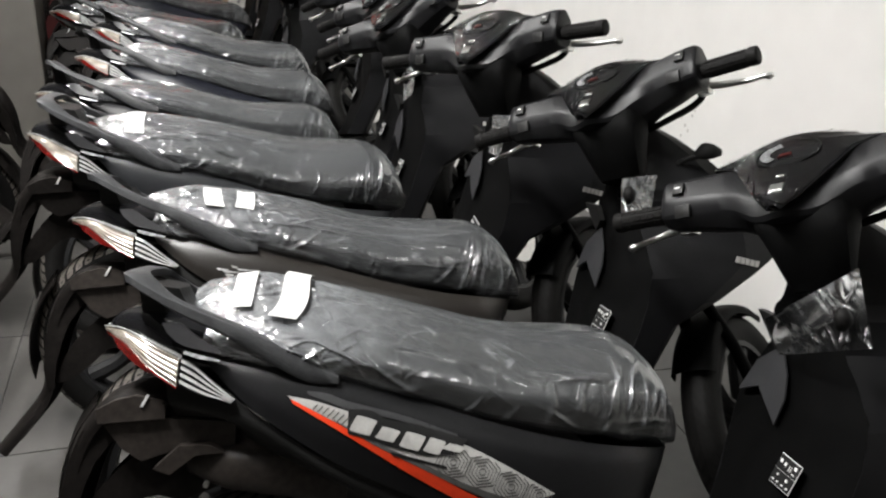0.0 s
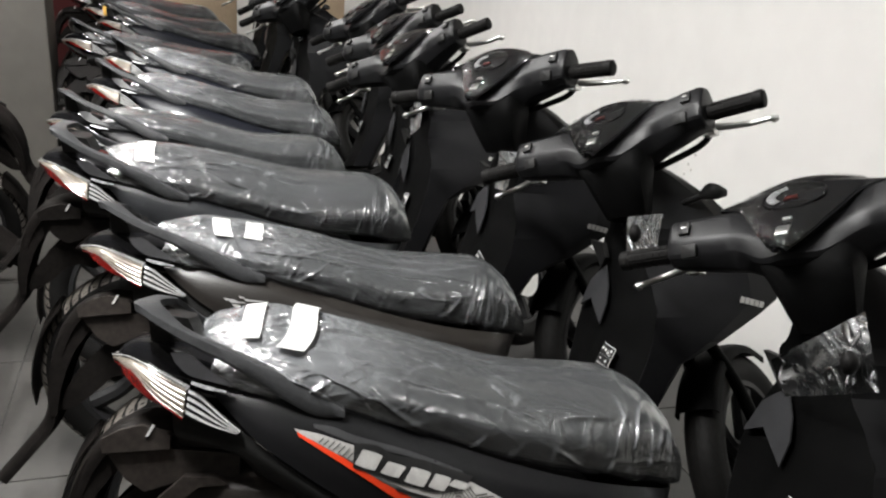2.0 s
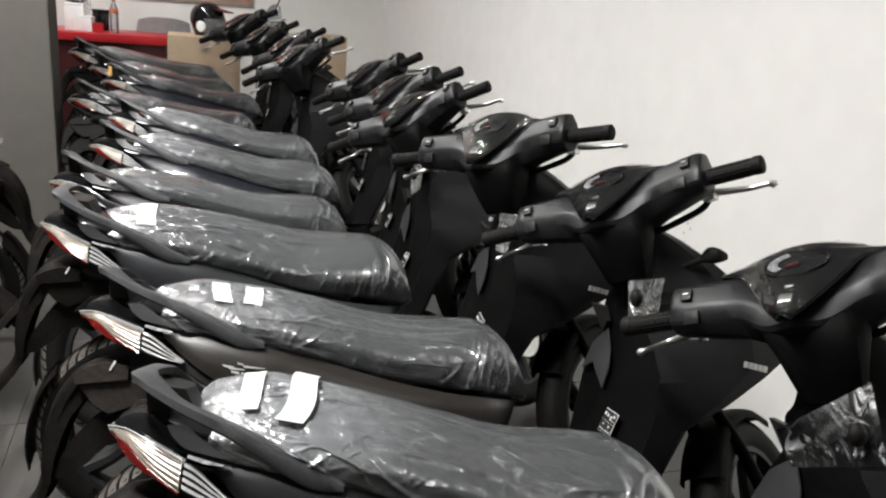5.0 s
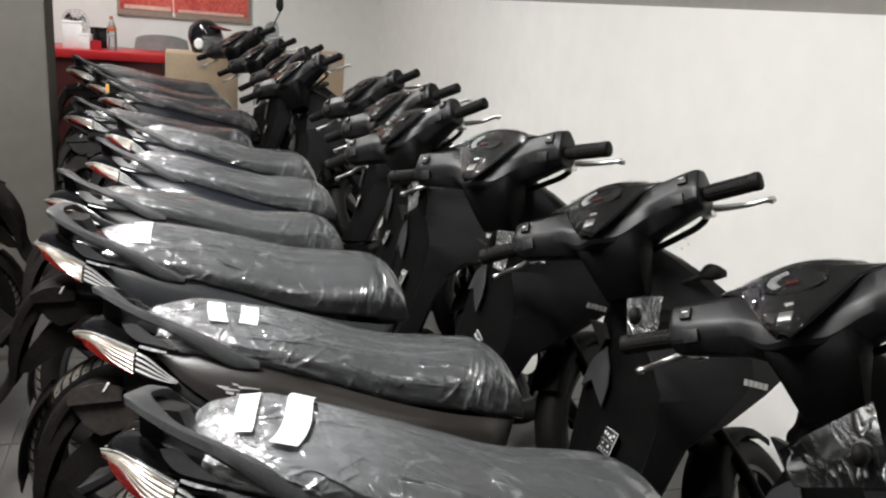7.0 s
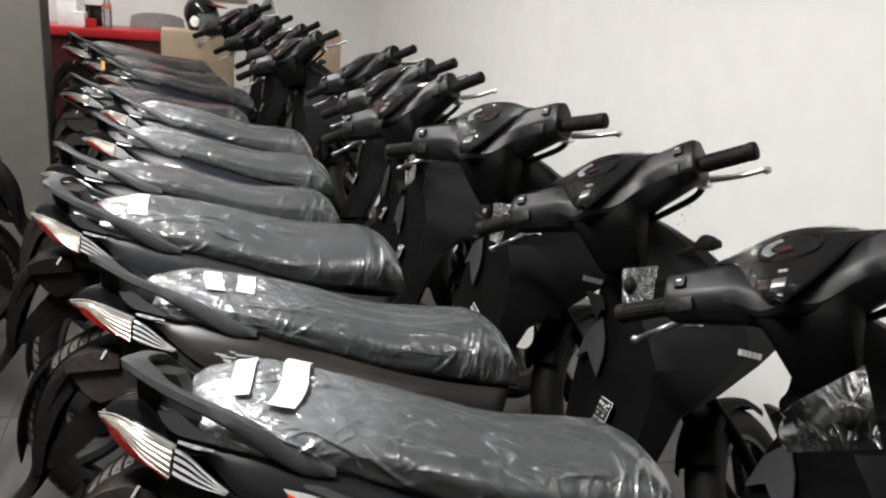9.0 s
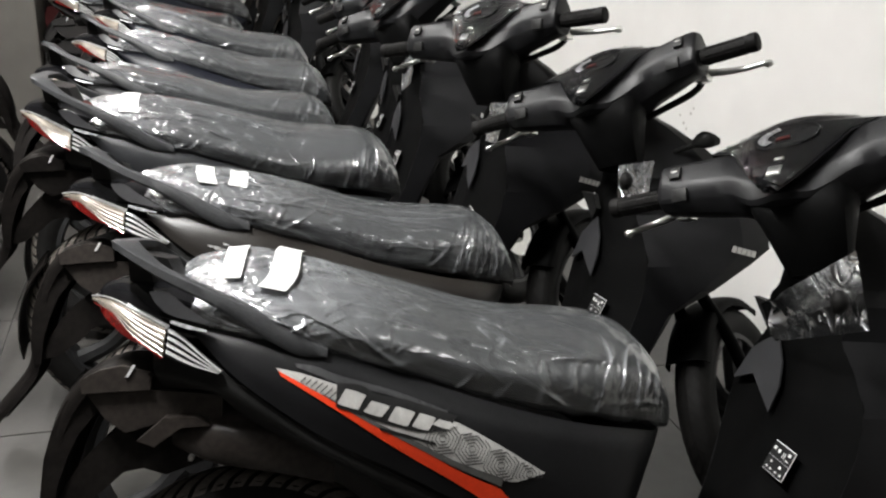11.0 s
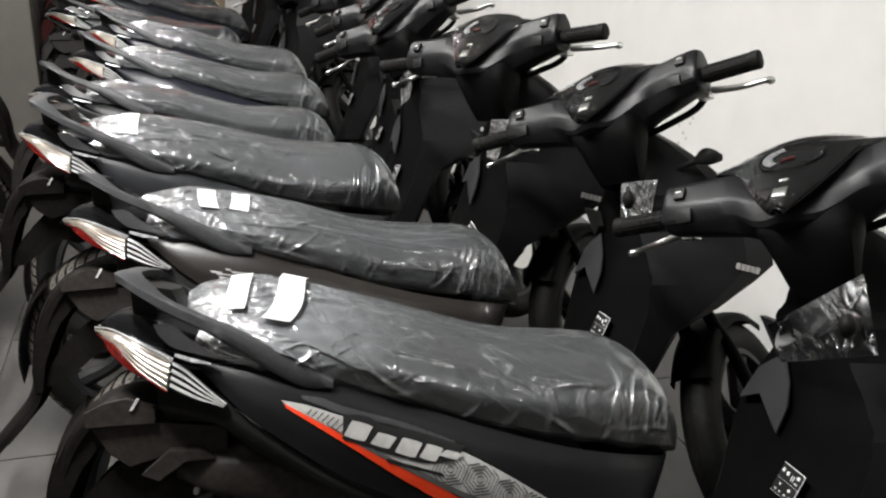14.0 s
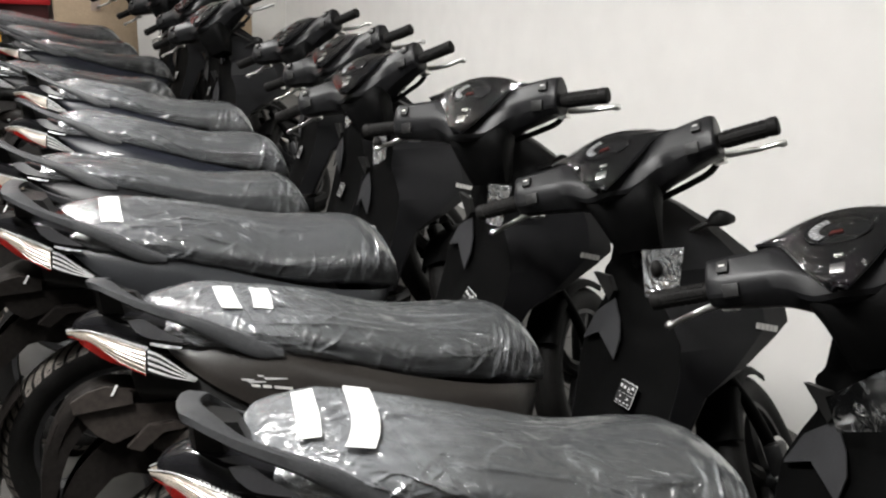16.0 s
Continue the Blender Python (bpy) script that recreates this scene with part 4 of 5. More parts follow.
    under = [(-0.222, 0.643), (-0.136, 0.648), (-0.04, 0.640), (-0.04, 0.59), (-0.13, 0.60), (-0.17, 0.588), (-0.196, 0.606)]
    brace = [(-0.08, 0.608), (-0.155, 0.605), (-0.182, 0.590), (-0.206, 0.572), (-0.232, 0.545), (-0.254, 0.510), (-0.268, 0.47), (-0.240, 0.475), (-0.205, 0.500), (-0.176, 0.527), (-0.150, 0.532), (-0.118, 0.522), (-0.04, 0.55)]
    for side in (-1, 1):
        part("guard_side", prism(side_plate, *sorted((side * 0.050, side * 0.055)), 1), M["fender"], root)
        part("guard_lip", prism(lip, *sorted((side * 0.062, side * 0.075)), 1), M["fender_lit"], root, "black moulded lip, painted as lit")
        part("guard_under", prism(under, *sorted((side * 0.052, side * 0.066)), 1), M["fender_lit"], root)
        part("guard_brace", prism(brace, *sorted((side * 0.040, side * 0.046)), 1), M["fender"], root)
        part("guard_ledge", prism([(-0.150, 0.582), (-0.115, 0.613), (-0.073, 0.613), (-0.053, 0.601), (-0.093, 0.599), (-0.128, 0.573)], *sorted((side * 0.066, side * 0.088)), 1), M["fender_lit"], root)
    part("shock_mount", loft([oval(-0.11, 0.56, 0.60, 0.05, 4), oval(-0.05, 0.54, 0.61, 0.09, 4), oval(0.05, 0.52, 0.60, 0.09, 4), oval(0.12, 0.5, 0.56, 0.07, 4)], 2, 1), M["fender_lit"], root)
    part("bolt", lathe([(0.0, -0.096), (0.0035, -0.096), (0.0042, -0.09), (0.0042, -0.085)], 12), M["alloy"], root, "", Matrix.Translation((-0.078, 0, 0.558)))
    coil = [(0.02 * 1.0 * math.cos(a) - 0.01 + 0.02 * a / 50, 0.105 + 0.02 * math.sin(a), 0.31 + 0.2 * a / 50) for a in np.linspace(0, 50, 110)]
    shock = part("rear_shock", tube([(-0.012, 0.105, 0.26), (0.012, 0.105, 0.56)], 0.009, 10, 1), M["alloy"], root, "rear shock absorber")
    part("spring", tube(coil, 0.0042, 6, 1), M["alloy"], shock, "bright coil spring")
    wheel("rear_wheel", root, 0.0, 0.259, 0.094, None, False)
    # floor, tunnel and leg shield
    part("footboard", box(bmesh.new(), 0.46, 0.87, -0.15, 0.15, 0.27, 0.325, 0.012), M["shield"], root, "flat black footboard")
    part("belly_cover", loft([[(0.4, -0.12, 0.27), (0.4, 0.12, 0.27), (0.4, 0.10, 0.19), (0.4, -0.10, 0.19)], [(0.7, -0.13, 0.275), (0.7, 0.13, 0.275), (0.7, 0.11, 0.2), (0.7, -0.11, 0.2)], [(0.92, -0.12, 0.34), (0.92, 0.12, 0.34), (0.92, 0.1, 0.27), (0.92, -0.1, 0.27)]], 3, 3), M["plastic"], root)
    # z, x of the edge, half width there, x of the nose
    plan = [(0.945, 0.935, 0.03, 0.985, 0.03), (0.915, 0.935, 0.05, 1.035, 0.055), (0.87, 0.93, 0.07, 1.095, 0.085), (0.80, 0.92, 0.085, 1.158, 0.125), (0.775, 0.918, 0.11, 1.18, 0.138), (0.72, 0.91, 0.10, 1.20, 0.157), (0.68, 0.905, 0.135, 1.205, 0.166), (0.645, 0.90, 0.16, 1.205, 0.172), (0.615, 0.893, 0.178, 1.16, 0.176), (0.56, 0.88, 0.184, 1.06, 0.184), (0.515, 0.866, 0.18, 0.965, 0.182), (0.43, 0.835, 0.168, 0.92, 0.166), (0.34, 0.79, 0.15, 0.88, 0.148)]
    g = []
    for z, xe, w, xn, wn in plan:
        k = xn - xe
        g.append([(xe, -w, z), (xe + 0.35 * k, -(w + (wn - w) * 0.5) * 1.02, z), (xe + 0.72 * k, -wn * 1.03, z), (xn - 0.012, -wn * 0.97, z), (xn + 0.012, -wn * 0.55, z), (xn + 0.022, 0, z)])
    front = part("front_cover", shell(g, 1, 1, 0.004, True), M["paint"], root, "black front fairing", sharp=16)
    g = []
    for z, xe, w, xn, wn in plan:
        if z > 0.9:
            continue
        g.append([(xe + 0.004, -w * 0.99, z), (xe - 0.006, -w * 0.62, z), (xe - 0.016, -w * 0.25, z), (xe - 0.018, 0, z)])
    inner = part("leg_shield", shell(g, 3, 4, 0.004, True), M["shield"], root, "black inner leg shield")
    # left facet of the shield, wall light on it painted as grey
    t = [[(0.893, 0.022, 0.717), (0.884, -0.004, 0.672), (0.874, -0.014, 0.632), (0.866, 0.004, 0.584)],
         [(0.892, 0.060, 0.700), (0.884, 0.030, 0.668), (0.876, 0.026, 0.638), (0.869, 0.034, 0.612)],
         [(0.892, 0.100, 0.680), (0.887, 0.080, 0.662), (0.882, 0.074, 0.650), (0.878, 0.072, 0.638)],
         [(0.893, 0.154, 0.622), (0.890, 0.154, 0.620), (0.889, 0.153, 0.618), (0.888, 0.152, 0.616)]]
    g = dense(t, 1, 1)
    g[:, :, 0] -= 0.010
    part("shield_facet_lit", thick(sheet(bmesh.new(), g), 0.003), M["trim"], inner, "lit facet of the leg shield, painted grey")
    part("shield_corner", prism([(0.088, 0.776), (0.028, 0.768), (0.012, 0.735), (0.034, 0.712)], 0.872, 0.884, 0), M["plastic"], inner, "pointed black shield corner")
    part("key_lock", lathe([(0.0, 0.0), (0.016, 0.0), (0.018, -0.006), (0.018, -0.014)], 20, axis=0), M["gloss"], inner, "black key lock", Matrix.Translation((0.885, -0.06, 0.80)) @ pose(0, 0, 0, 0, 0, 180))
    bm = bmesh.new()
    for k in range(5):
        box(bm, 0.012 * k, 0.012 * k + 0.0095, -0.001, 0.001, -0.0065, 0.0065)
    part("maker_mark", bm, M["silver"], front, "small silver lettering bars", Matrix.Translation((1.092, -0.1805, 0.648)) @ pose(0, 0, 0, 0, 14, 0))
    part("nose_fin", loft([oval(1.032, 0.866, 0.878, 0.006, 2.4, 16, -0.120), oval(1.046, 0.862, 0.897, 0.014, 2.4, 16, -0.132), oval(1.060, 0.862, 0.895, 0.014, 2.4, 16, -0.141), oval(1.078, 0.868, 0.884, 0.006, 2.4, 16, -0.148)], 3, 1), M["plastic"], root, "small pointed black fin")
    part("fin_stem", tube([(0.99, -0.05, 0.84), (1.02, -0.10, 0.862), (1.046, -0.130, 0.874)], 0.006, 8, 3), M["plastic"], root)
    # caution sticker
    sticker = part("caution_sticker", box(bmesh.new(), -0.001, 0.0, -0.030, 0.030, -0.026, 0.026), M["white"], inner, "black and white caution sticker", Matrix.Translation((0.836, -0.060, 0.520)) @ pose(0, 0, 0, 9, 24, 0))
    bm = bmesh.new()
    for y0, y1, z0, z1 in ((-0.0288, 0.0288, 0.0005, 0.0248), (-0.0288, 0.0288, -0.0248, -0.0005)):
        box(bm, -0.0022, -0.001, y0, y1, z0, z1)
    part("print", bm, M["ink"], sticker, "", Matrix.Translation((0.836, -0.060, 0.520)) @ pose(0, 0, 0, 9, 24, 0))
    bm = bmesh.new()
    for y0, y1, z0, z1 in ((0.016, 0.025, 0.010, 0.019), (0.003, 0.012, 0.009, 0.018), (-0.006, -0.004, 0.004, 0.018), (-0.011, -0.009, 0.004, 0.018), (-0.025, -0.015, 0.013, 0.021), (-0.025, -0.014, 0.005, 0.008), (0.011, 0.016, -0.011, -0.005), (0.004, 0.010, -0.021, -0.017), (0.015, 0.023, -0.021, -0.017), (-0.017, -0.009, -0.012, -0.005), (-0.012, -0.004, -0.021, -0.017), (-0.025, -0.018, -0.021, -0.016)):
        box(bm, -0.0034, -0.0022, y0 + 0.16 * (y1 - y0), y1 - 0.16 * (y1 - y0), z0 + 0.16 * (z1 - z0), z1 - 0.16 * (z1 - z0))
    part("print_mark", bm, M["white"], sticker, "", Matrix.Translation((0.836, -0.060, 0.520)) @ pose(0, 0, 0, 9, 24, 0))
    # front wheel, fork, mudguard
    wheel("front_wheel", root, 1.256, 0.25, 0.082, WHEEL, True)
    for side in (-1, 1):
        part("fork_leg", tube([(1.25, side * 0.058, 0.25), (1.20, side * 0.055, 0.36), (1.165, side * 0.048, 0.44), (1.13, side * 0.03, 0.52)], [0.015, 0.015, 0.014, 0.014], 12, 3), M["shield"], root, "", WHEEL)
    g = []
    for a in (62, 80, 98, 116, 134, 150):
        q = radians(a)
        r = 0.264
        g.append([(1.256 + (r - 0.03) * math.cos(q), -0.05, 0.25 + (r - 0.02) * math.sin(q)), (1.256 + r * math.cos(q), -0.044, 0.25 + r * math.sin(q)), (1.256 + (r + 0.008) * math.cos(q), 0, 0.25 + (r + 0.008) * math.sin(q)), (1.256 + r * math.cos(q), 0.042, 0.25 + r * math.sin(q)), (1.256 + (r - 0.02) * math.cos(q), 0.046, 0.25 + (r - 0.03) * math.sin(q))])
    part("front_mudguard", shell(g, 4, 3, 0.003), M["shield"], root, "", WHEEL)
    part("caliper", box(bmesh.new(), 1.16, 1.22, -0.09, -0.05, 0.27, 0.34, 0.008), M["darkmetal"], root, "", WHEEL)
    handlebar(root)
    return root


def stickers(root):
    """The side stripes of the nearest scooters."""
    sil = part("side_stripe", decal([(0.036, 0.690), (0.072, 0.683), (0.125, 0.667), (0.203, 0.648), (0.274, 0.621), (0.340, 0.587), (0.409, 0.545)], [(0.040, 0.686), (0.095, 0.658), (0.156, 0.625), (0.219, 0.594), (0.283, 0.562), (0.348, 0.538), (0.368, 0.535)], 0.0015), M["silver"], root, "silver patterned side stripe")
    # grey strip painted in for the highlight along the cowl's crease
    part("upper_facet_lit", decal([(0.062, 0.696), (0.09, 0.692), (0.12, 0.681), (0.20, 0.658), (0.27, 0.632)], [(0.064, 0.691), (0.092, 0.681), (0.125, 0.669), (0.203, 0.650), (0.272, 0.624)], 0.0012), M["trim"], root, "top facet of the cowl painted grey as lit")
    part("orange_stripe", decal([(0.040, 0.686), (0.125, 0.642), (0.203, 0.601), (0.282, 0.554), (0.341, 0.527), (0.352, 0.517), (0.40, 0.468)], [(0.043, 0.680), (0.125, 0.631), (0.203, 0.581), (0.283, 0.534), (0.325, 0.507), (0.345, 0.490), (0.38, 0.455)], 0.0016), M["orange"], root, "orange red side stripe")
    part("stripe_hatch", decal([(0.095, 0.660), (0.156, 0.627), (0.219, 0.597), (0.283, 0.565), (0.348, 0.541)], [(0.10, 0.656), (0.156, 0.622), (0.219, 0.589), (0.283, 0.556), (0.345, 0.529)], 0.0022), M["silver_dark"], sil)
    # bold lettering as plain rounded shapes on one dark backing
    part("lettering_edge", decal([(0.118, 0.672), (0.150, 0.668), (0.170, 0.657), (0.205, 0.650), (0.232, 0.642), (0.284, 0.625)], [(0.117, 0.640), (0.150, 0.630), (0.170, 0.622), (0.205, 0.612), (0.232, 0.606), (0.268, 0.607)], 0.0028, 6), M["ink"], sil)
    for x, z, w, h in ((0.122, 0.6545, 0.030, 0.023), (0.157, 0.6410, 0.027, 0.017), (0.190, 0.6310, 0.029, 0.022), (0.223, 0.6225, 0.024, 0.020), (0.250, 0.6190, 0.026, 0.008)):
        run = [(0, 0.36), (0.08, 0.42), (0.5, 0.45), (0.92, 0.42), (1.0, 0.36)]
        up = [(x + 0.007 + 0.94 * w * a, z + h * b - 0.28 * w * a) for a, b in run]
        dn = [(x - 0.003 + 0.94 * w * a, z - h * b - 0.28 * w * a) for a, b in run]
        part("lettering_shape", decal(up, dn, 0.0036, 4), M["silver"], sil)
    part("small_lettering_bar", decal([(0.175, 0.614), (0.252, 0.592)], [(0.177, 0.609), (0.254, 0.587)], 0.0028, 6), M["ink"], sil)
    # folded ribbon pattern, kept inside the stripe
    high = [(0.036, 0.690), (0.072, 0.683), (0.125, 0.667), (0.203, 0.648), (0.274, 0.621), (0.340, 0.587), (0.409, 0.545)]
    deep = [(0.040, 0.686), (0.095, 0.658), (0.156, 0.625), (0.219, 0.594), (0.283, 0.562), (0.348, 0.538), (0.409, 0.538)]

    def inside(x, z):
        return np.interp(x, *zip(*deep)) + 0.002 < z < np.interp(x, *zip(*high)) - 0.0015

    def stroke(a, b):
        """One printed line, cut off at the stripe's edges."""
        kept = [p for p in (np.array(a) + (np.array(b) - np.array(a)) * f for f in np.linspace(0, 1, 13)) if inside(*p)]
        if len(kept) > 2:
            p, q = kept[0], kept[-1]
            part("stripe_pattern", decal([tuple(p), tuple(q)], [(p[0], p[1] - 0.0024), (q[0], q[1] - 0.0024)], 0.0027, 4, 1), M["silver_dark"], sil)
    for cx, cz in ((0.262, 0.598), (0.303, 0.583), (0.344, 0.560), (0.385, 0.546)):      # nested hexagons
        for k in range(1, 6):
            corner = [(cx + 0.0052 * k * math.cos(radians(a)), cz + 0.0052 * k * math.sin(radians(a)) * 0.9) for a in range(65, 426, 60)]
            for a, b in zip(corner, corner[1:]):
                stroke(a, b)
    for k in range(9):
        x = 0.070 + 0.0065 * k
        z = float(np.interp(x, *zip(*deep)))
        stroke((x, z + 0.003), (x + 0.010, z + 0.012))


# name: x, y, heading, lean, paint, label
ROW = [
    (-0.184, 0.763, 8.73, 22.58, "paint", "black scooter with an orange and silver side stripe and wrapped seat"),
    (-0.370, 1.181, 14.68, 21.24, "paint_reflect", "black scooter with a brown reflection painted on its rear cowl and a loosely wrapped seat"),
    (-0.671, 1.730, 15.01, 7.64, "paint_grey", "dark grey scooter with a tightly wrapped seat"),
    (-0.841, 2.095, 18.55, 20.55, "paint", "black scooter with a smooth plastic-wrapped seat"),
    (-0.950, 2.595, 15.80, 18.46, "paint_blue", "navy scooter with a plastic-wrapped seat"),
    (-1.123, 3.150, 14.09, 18.7, "paint_blue", "navy scooter with a shiny plastic-wrapped seat"),
    (-1.440, 3.600, 26.0, 20.5, "paint", "black scooter in the middle of the packed row"),
    (-1.595, 4.350, 24.5, 23.0, "paint_blue", "navy scooter far along the packed row"),
    (-1.86, 4.79, 24.5, 18.2, "paint", "black scooter near the end of the row"),
    (-2.15, 5.20, 22.0, 14.5, "paint", "last black scooter of the row, with a mirror"),
]


def build_row():
    base = scooter_base()
    made = []
    for i, (x, y, yaw, lean, paint, label) in enumerate(ROW):
        m = pose(x, y, 0.003, -lean, 0, yaw)
        if i == 0:
            ob = base
        else:
            ob = copy_thing(base, m)
        made.append(ob)
        tagged(ob, label, "scooter", "scooters in the row")
        if i:
            for child in ob.children:
                kind = child.name.split(".")[0]
                # only the two nearest scooters keep the guard plastic painted as lit
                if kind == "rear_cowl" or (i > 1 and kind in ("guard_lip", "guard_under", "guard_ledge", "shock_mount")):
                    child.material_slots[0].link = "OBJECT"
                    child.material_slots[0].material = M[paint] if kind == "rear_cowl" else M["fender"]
    base.matrix_basis = pose(ROW[0][0], ROW[0][1], 0.003, -ROW[0][3], 0, ROW[0][2])
    crumples = [1.0, 0.9, 0.55, 0.35, 0.9, 1.0, 0.9, 1.0, 1.0, 0.9]
    covers = []
    for i, ob in enumerate(made):
        cover = part("plastic_cover", film_cover(i + 3, crumples[i], 560 if i < 3 else 240, 430 if i < 3 else 190, 14 if i == 2 else 2, (0.85, 0.55, 0.0, 0.4, 0.5, 0.5, 0.5, 0.5, 0.5, 0.5)[i]), M["film"] if i < 6 else M["film_dim"], ob, "clear crumpled plastic seat cover")
        covers.append(cover)
    return made, covers


row, covers = build_row()
row[9].scale = (1.11, 1.04, 1.04)           # taken for a larger model, stretched to fit the camera's view
for ob, back in ((row[7], 0.05), (row[8], 0.05), (row[9], 0.11)):   # bars slid back to fit the camera's view
    for child in ob.children:
        if child.name.split(".")[0] == "handlebar":
            child.matrix_basis = Matrix.Translation((-back, 0, 0)) @ child.matrix_basis
stickers(row[0])
for ob in (row[1], row[4]):                  # a winged emblem
    for k, (x, z, w) in enumerate(((0.030, 0.6760, 0.022), (0.040, 0.6715, 0.030), (0.056, 0.6790, 0.012), (0.066, 0.6735, 0.040))):
        part("emblem_wing", decal([(x, z + 0.0025), (x + w, z + 0.0010 - 0.12 * w)], [(x + 0.004, z - 0.0022), (x + w, z - 0.0008 - 0.12 * w)], 0.0026, 5, 2), M["lens_clear"], ob, "silver winged emblem")
    emblem = part("emblem", decal([(0.040, 0.669), (0.075, 0.664), (0.115, 0.654)], [(0.044, 0.662), (0.078, 0.656), (0.117, 0.651)], 0.0016, 6), M["ink"], ob, "small dark emblem with silver lettering")
    for a, b in ((0.046, 0.060), (0.064, 0.078), (0.082, 0.112)):
        part("lettering_bar", decal([(a, 0.6675 - (a - 0.046) * 0.2), (b, 0.6675 - (b - 0.046) * 0.2)], [(a + 0.001, 0.663 - (a - 0.046) * 0.2), (b, 0.663 - (b - 0.046) * 0.2)], 0.0024, 4), M["silver"], emblem)
for ob, corners, seed in ((row[0], [(0.845, -0.245, 0.755), (0.858, -0.002, 0.706), (0.815, -0.026, 0.772), (0.862, -0.19, 0.865)], 21), (row[1], [(0.868, -0.212, 0.735), (0.85, -0.13, 0.73), (0.86, -0.115, 0.825), (0.882, -0.222, 0.83)], 5), (row[3], [(0.85, -0.20, 0.74), (0.85, -0.10, 0.73), (0.86, -0.10, 0.83), (0.87, -0.20, 0.84)], 11), (row[4], [(0.85, -0.21, 0.75), (0.85, -0.12, 0.735), (0.86, -0.11, 0.83), (0.87, -0.21, 0.845)], 14), (row[5], [(0.85, -0.20, 0.74), (0.85, -0.12, 0.73), (0.86, -0.11, 0.82), (0.87, -0.20, 0.84)], 17), (row[2], [(0.85, -0.20, 0.74), (0.85, -0.12, 0.735), (0.86, -0.11, 0.83), (0.87, -0.21, 0.84)], 8)):
    bag = part("key_bag", bag_sheet(corners, seed), M["bag"] if ob == row[0] else M["bag_pale"], ob, "clear plastic bag with the key")
    part("key", tube([(0.835, -0.19, 0.805), (0.835, -0.195, 0.79), (0.835, -0.19, 0.775)], [0.008, 0.014, 0.008], 10, 3), M["rubber"], bag, "black key head")




# ---- tape strips on the nearest seats ----
def tape(cover, x, a0, a1, w, skew, air, lift=0.013):
    """A strip across the seat, from angle a0 over the top to a1 down the right side."""
    g = []
    for k in range(15):
        q = a0 + (a1 - a0) * k / 14
        xc = x + skew * (k / 14 - 0.5)
        row_ = [seat_point(xx, q, lift + 0.001 * math.sin(k * 1.3 + xx * 60)) for xx in np.linspace(xc - w / 2, xc + w / 2, 6)]
        g.append([(p, y, z + air * float(puff(p)) * (1 + 0.5 * max(-1, min(1, y / 0.12)))) for p, y, z in row_])
    part("tape", thick(sheet(bmesh.new(), np.array(g)), 0.0008), M["tape"], cover, "strip of white paper tape")


tape(covers[0], -0.030, 83, 102, 0.031, -0.006, 0.85, 0.017)
tape(covers[0], 0.040, 84, 111, 0.039, -0.026, 0.85, 0.021)
tape(covers[1], 0.030, 90, 107, 0.034, 0.006, 0.55)
tape(covers[1], 0.088, 90, 105, 0.034, -0.006, 0.55)
tape(covers[2], 0.005, 80, 104, 0.042, 0.005, 0.0)

# ---- a second row, tail to tail ----
for x, y, yaw, lean, label in ((-1.70, 2.63, 198, 9, "black scooter parked tail to tail with the row"), (-1.55, 2.09, 198, 9, "black scooter in the opposite row")):
    other = copy_thing(row[3], pose(x, y, 0.003, -lean, 0, yaw))
    tagged(other, label, "scooter", "scooters in the opposite row")


# ---- the far end ----
def thing(name, label, category, x, y, z=0.0, rz=0.0):
    ob = new(name)
    ob.matrix_world = ROOM @ pose(x, y, z, 0, 0, rz)
    return tagged(ob, label, category)


def counter():
    ob = thing("counter", "red laminate counter with papers and a bottle on it", "counter", -0.95, 6.9)
    part("top", box(bmesh.new(), -0.6, 0.84, 0, 0.55, 0.765, 0.832, 0.004), M["red"], ob, "glossy red top")
    part("front_panel", box(bmesh.new(), -0.58, 0.82, 0.03, 0.05, 0.0, 0.765), M["red_shaded"], ob, "red front panel, darkened for the shade on it")
    for x in (-0.58, 0.78):
        part("side_panel", box(bmesh.new(), x, x + 0.03, 0.05, 0.52, 0.0, 0.765), M["red_shaded"], ob)


def bottle():
    ob = thing("water_bottle", "clear plastic bottle with an orange label on the counter", "bottle", -0.508, 7.03, 0.833)
    prof = [(0.0, 0.0), (0.03, 0.0), (0.034, 0.012), (0.033, 0.05), (0.034, 0.09), (0.0335, 0.16), (0.03, 0.185), (0.016, 0.225), (0.0125, 0.235), (0.0125, 0.25)]
    part("body", lathe(spline(prof, 2), 20, axis=2), M["bag_pale"], ob)
    part("label", lathe([(0.0345, 0.150), (0.0352, 0.152), (0.0345, 0.176), (0.0325, 0.186)], 20, axis=2), M["label"], ob, "orange bottle label")
    part("cap", lathe([(0.014, 0.245), (0.015, 0.248), (0.015, 0.265), (0.0, 0.267)], 16, axis=2), M["label"], ob, "orange screw cap")


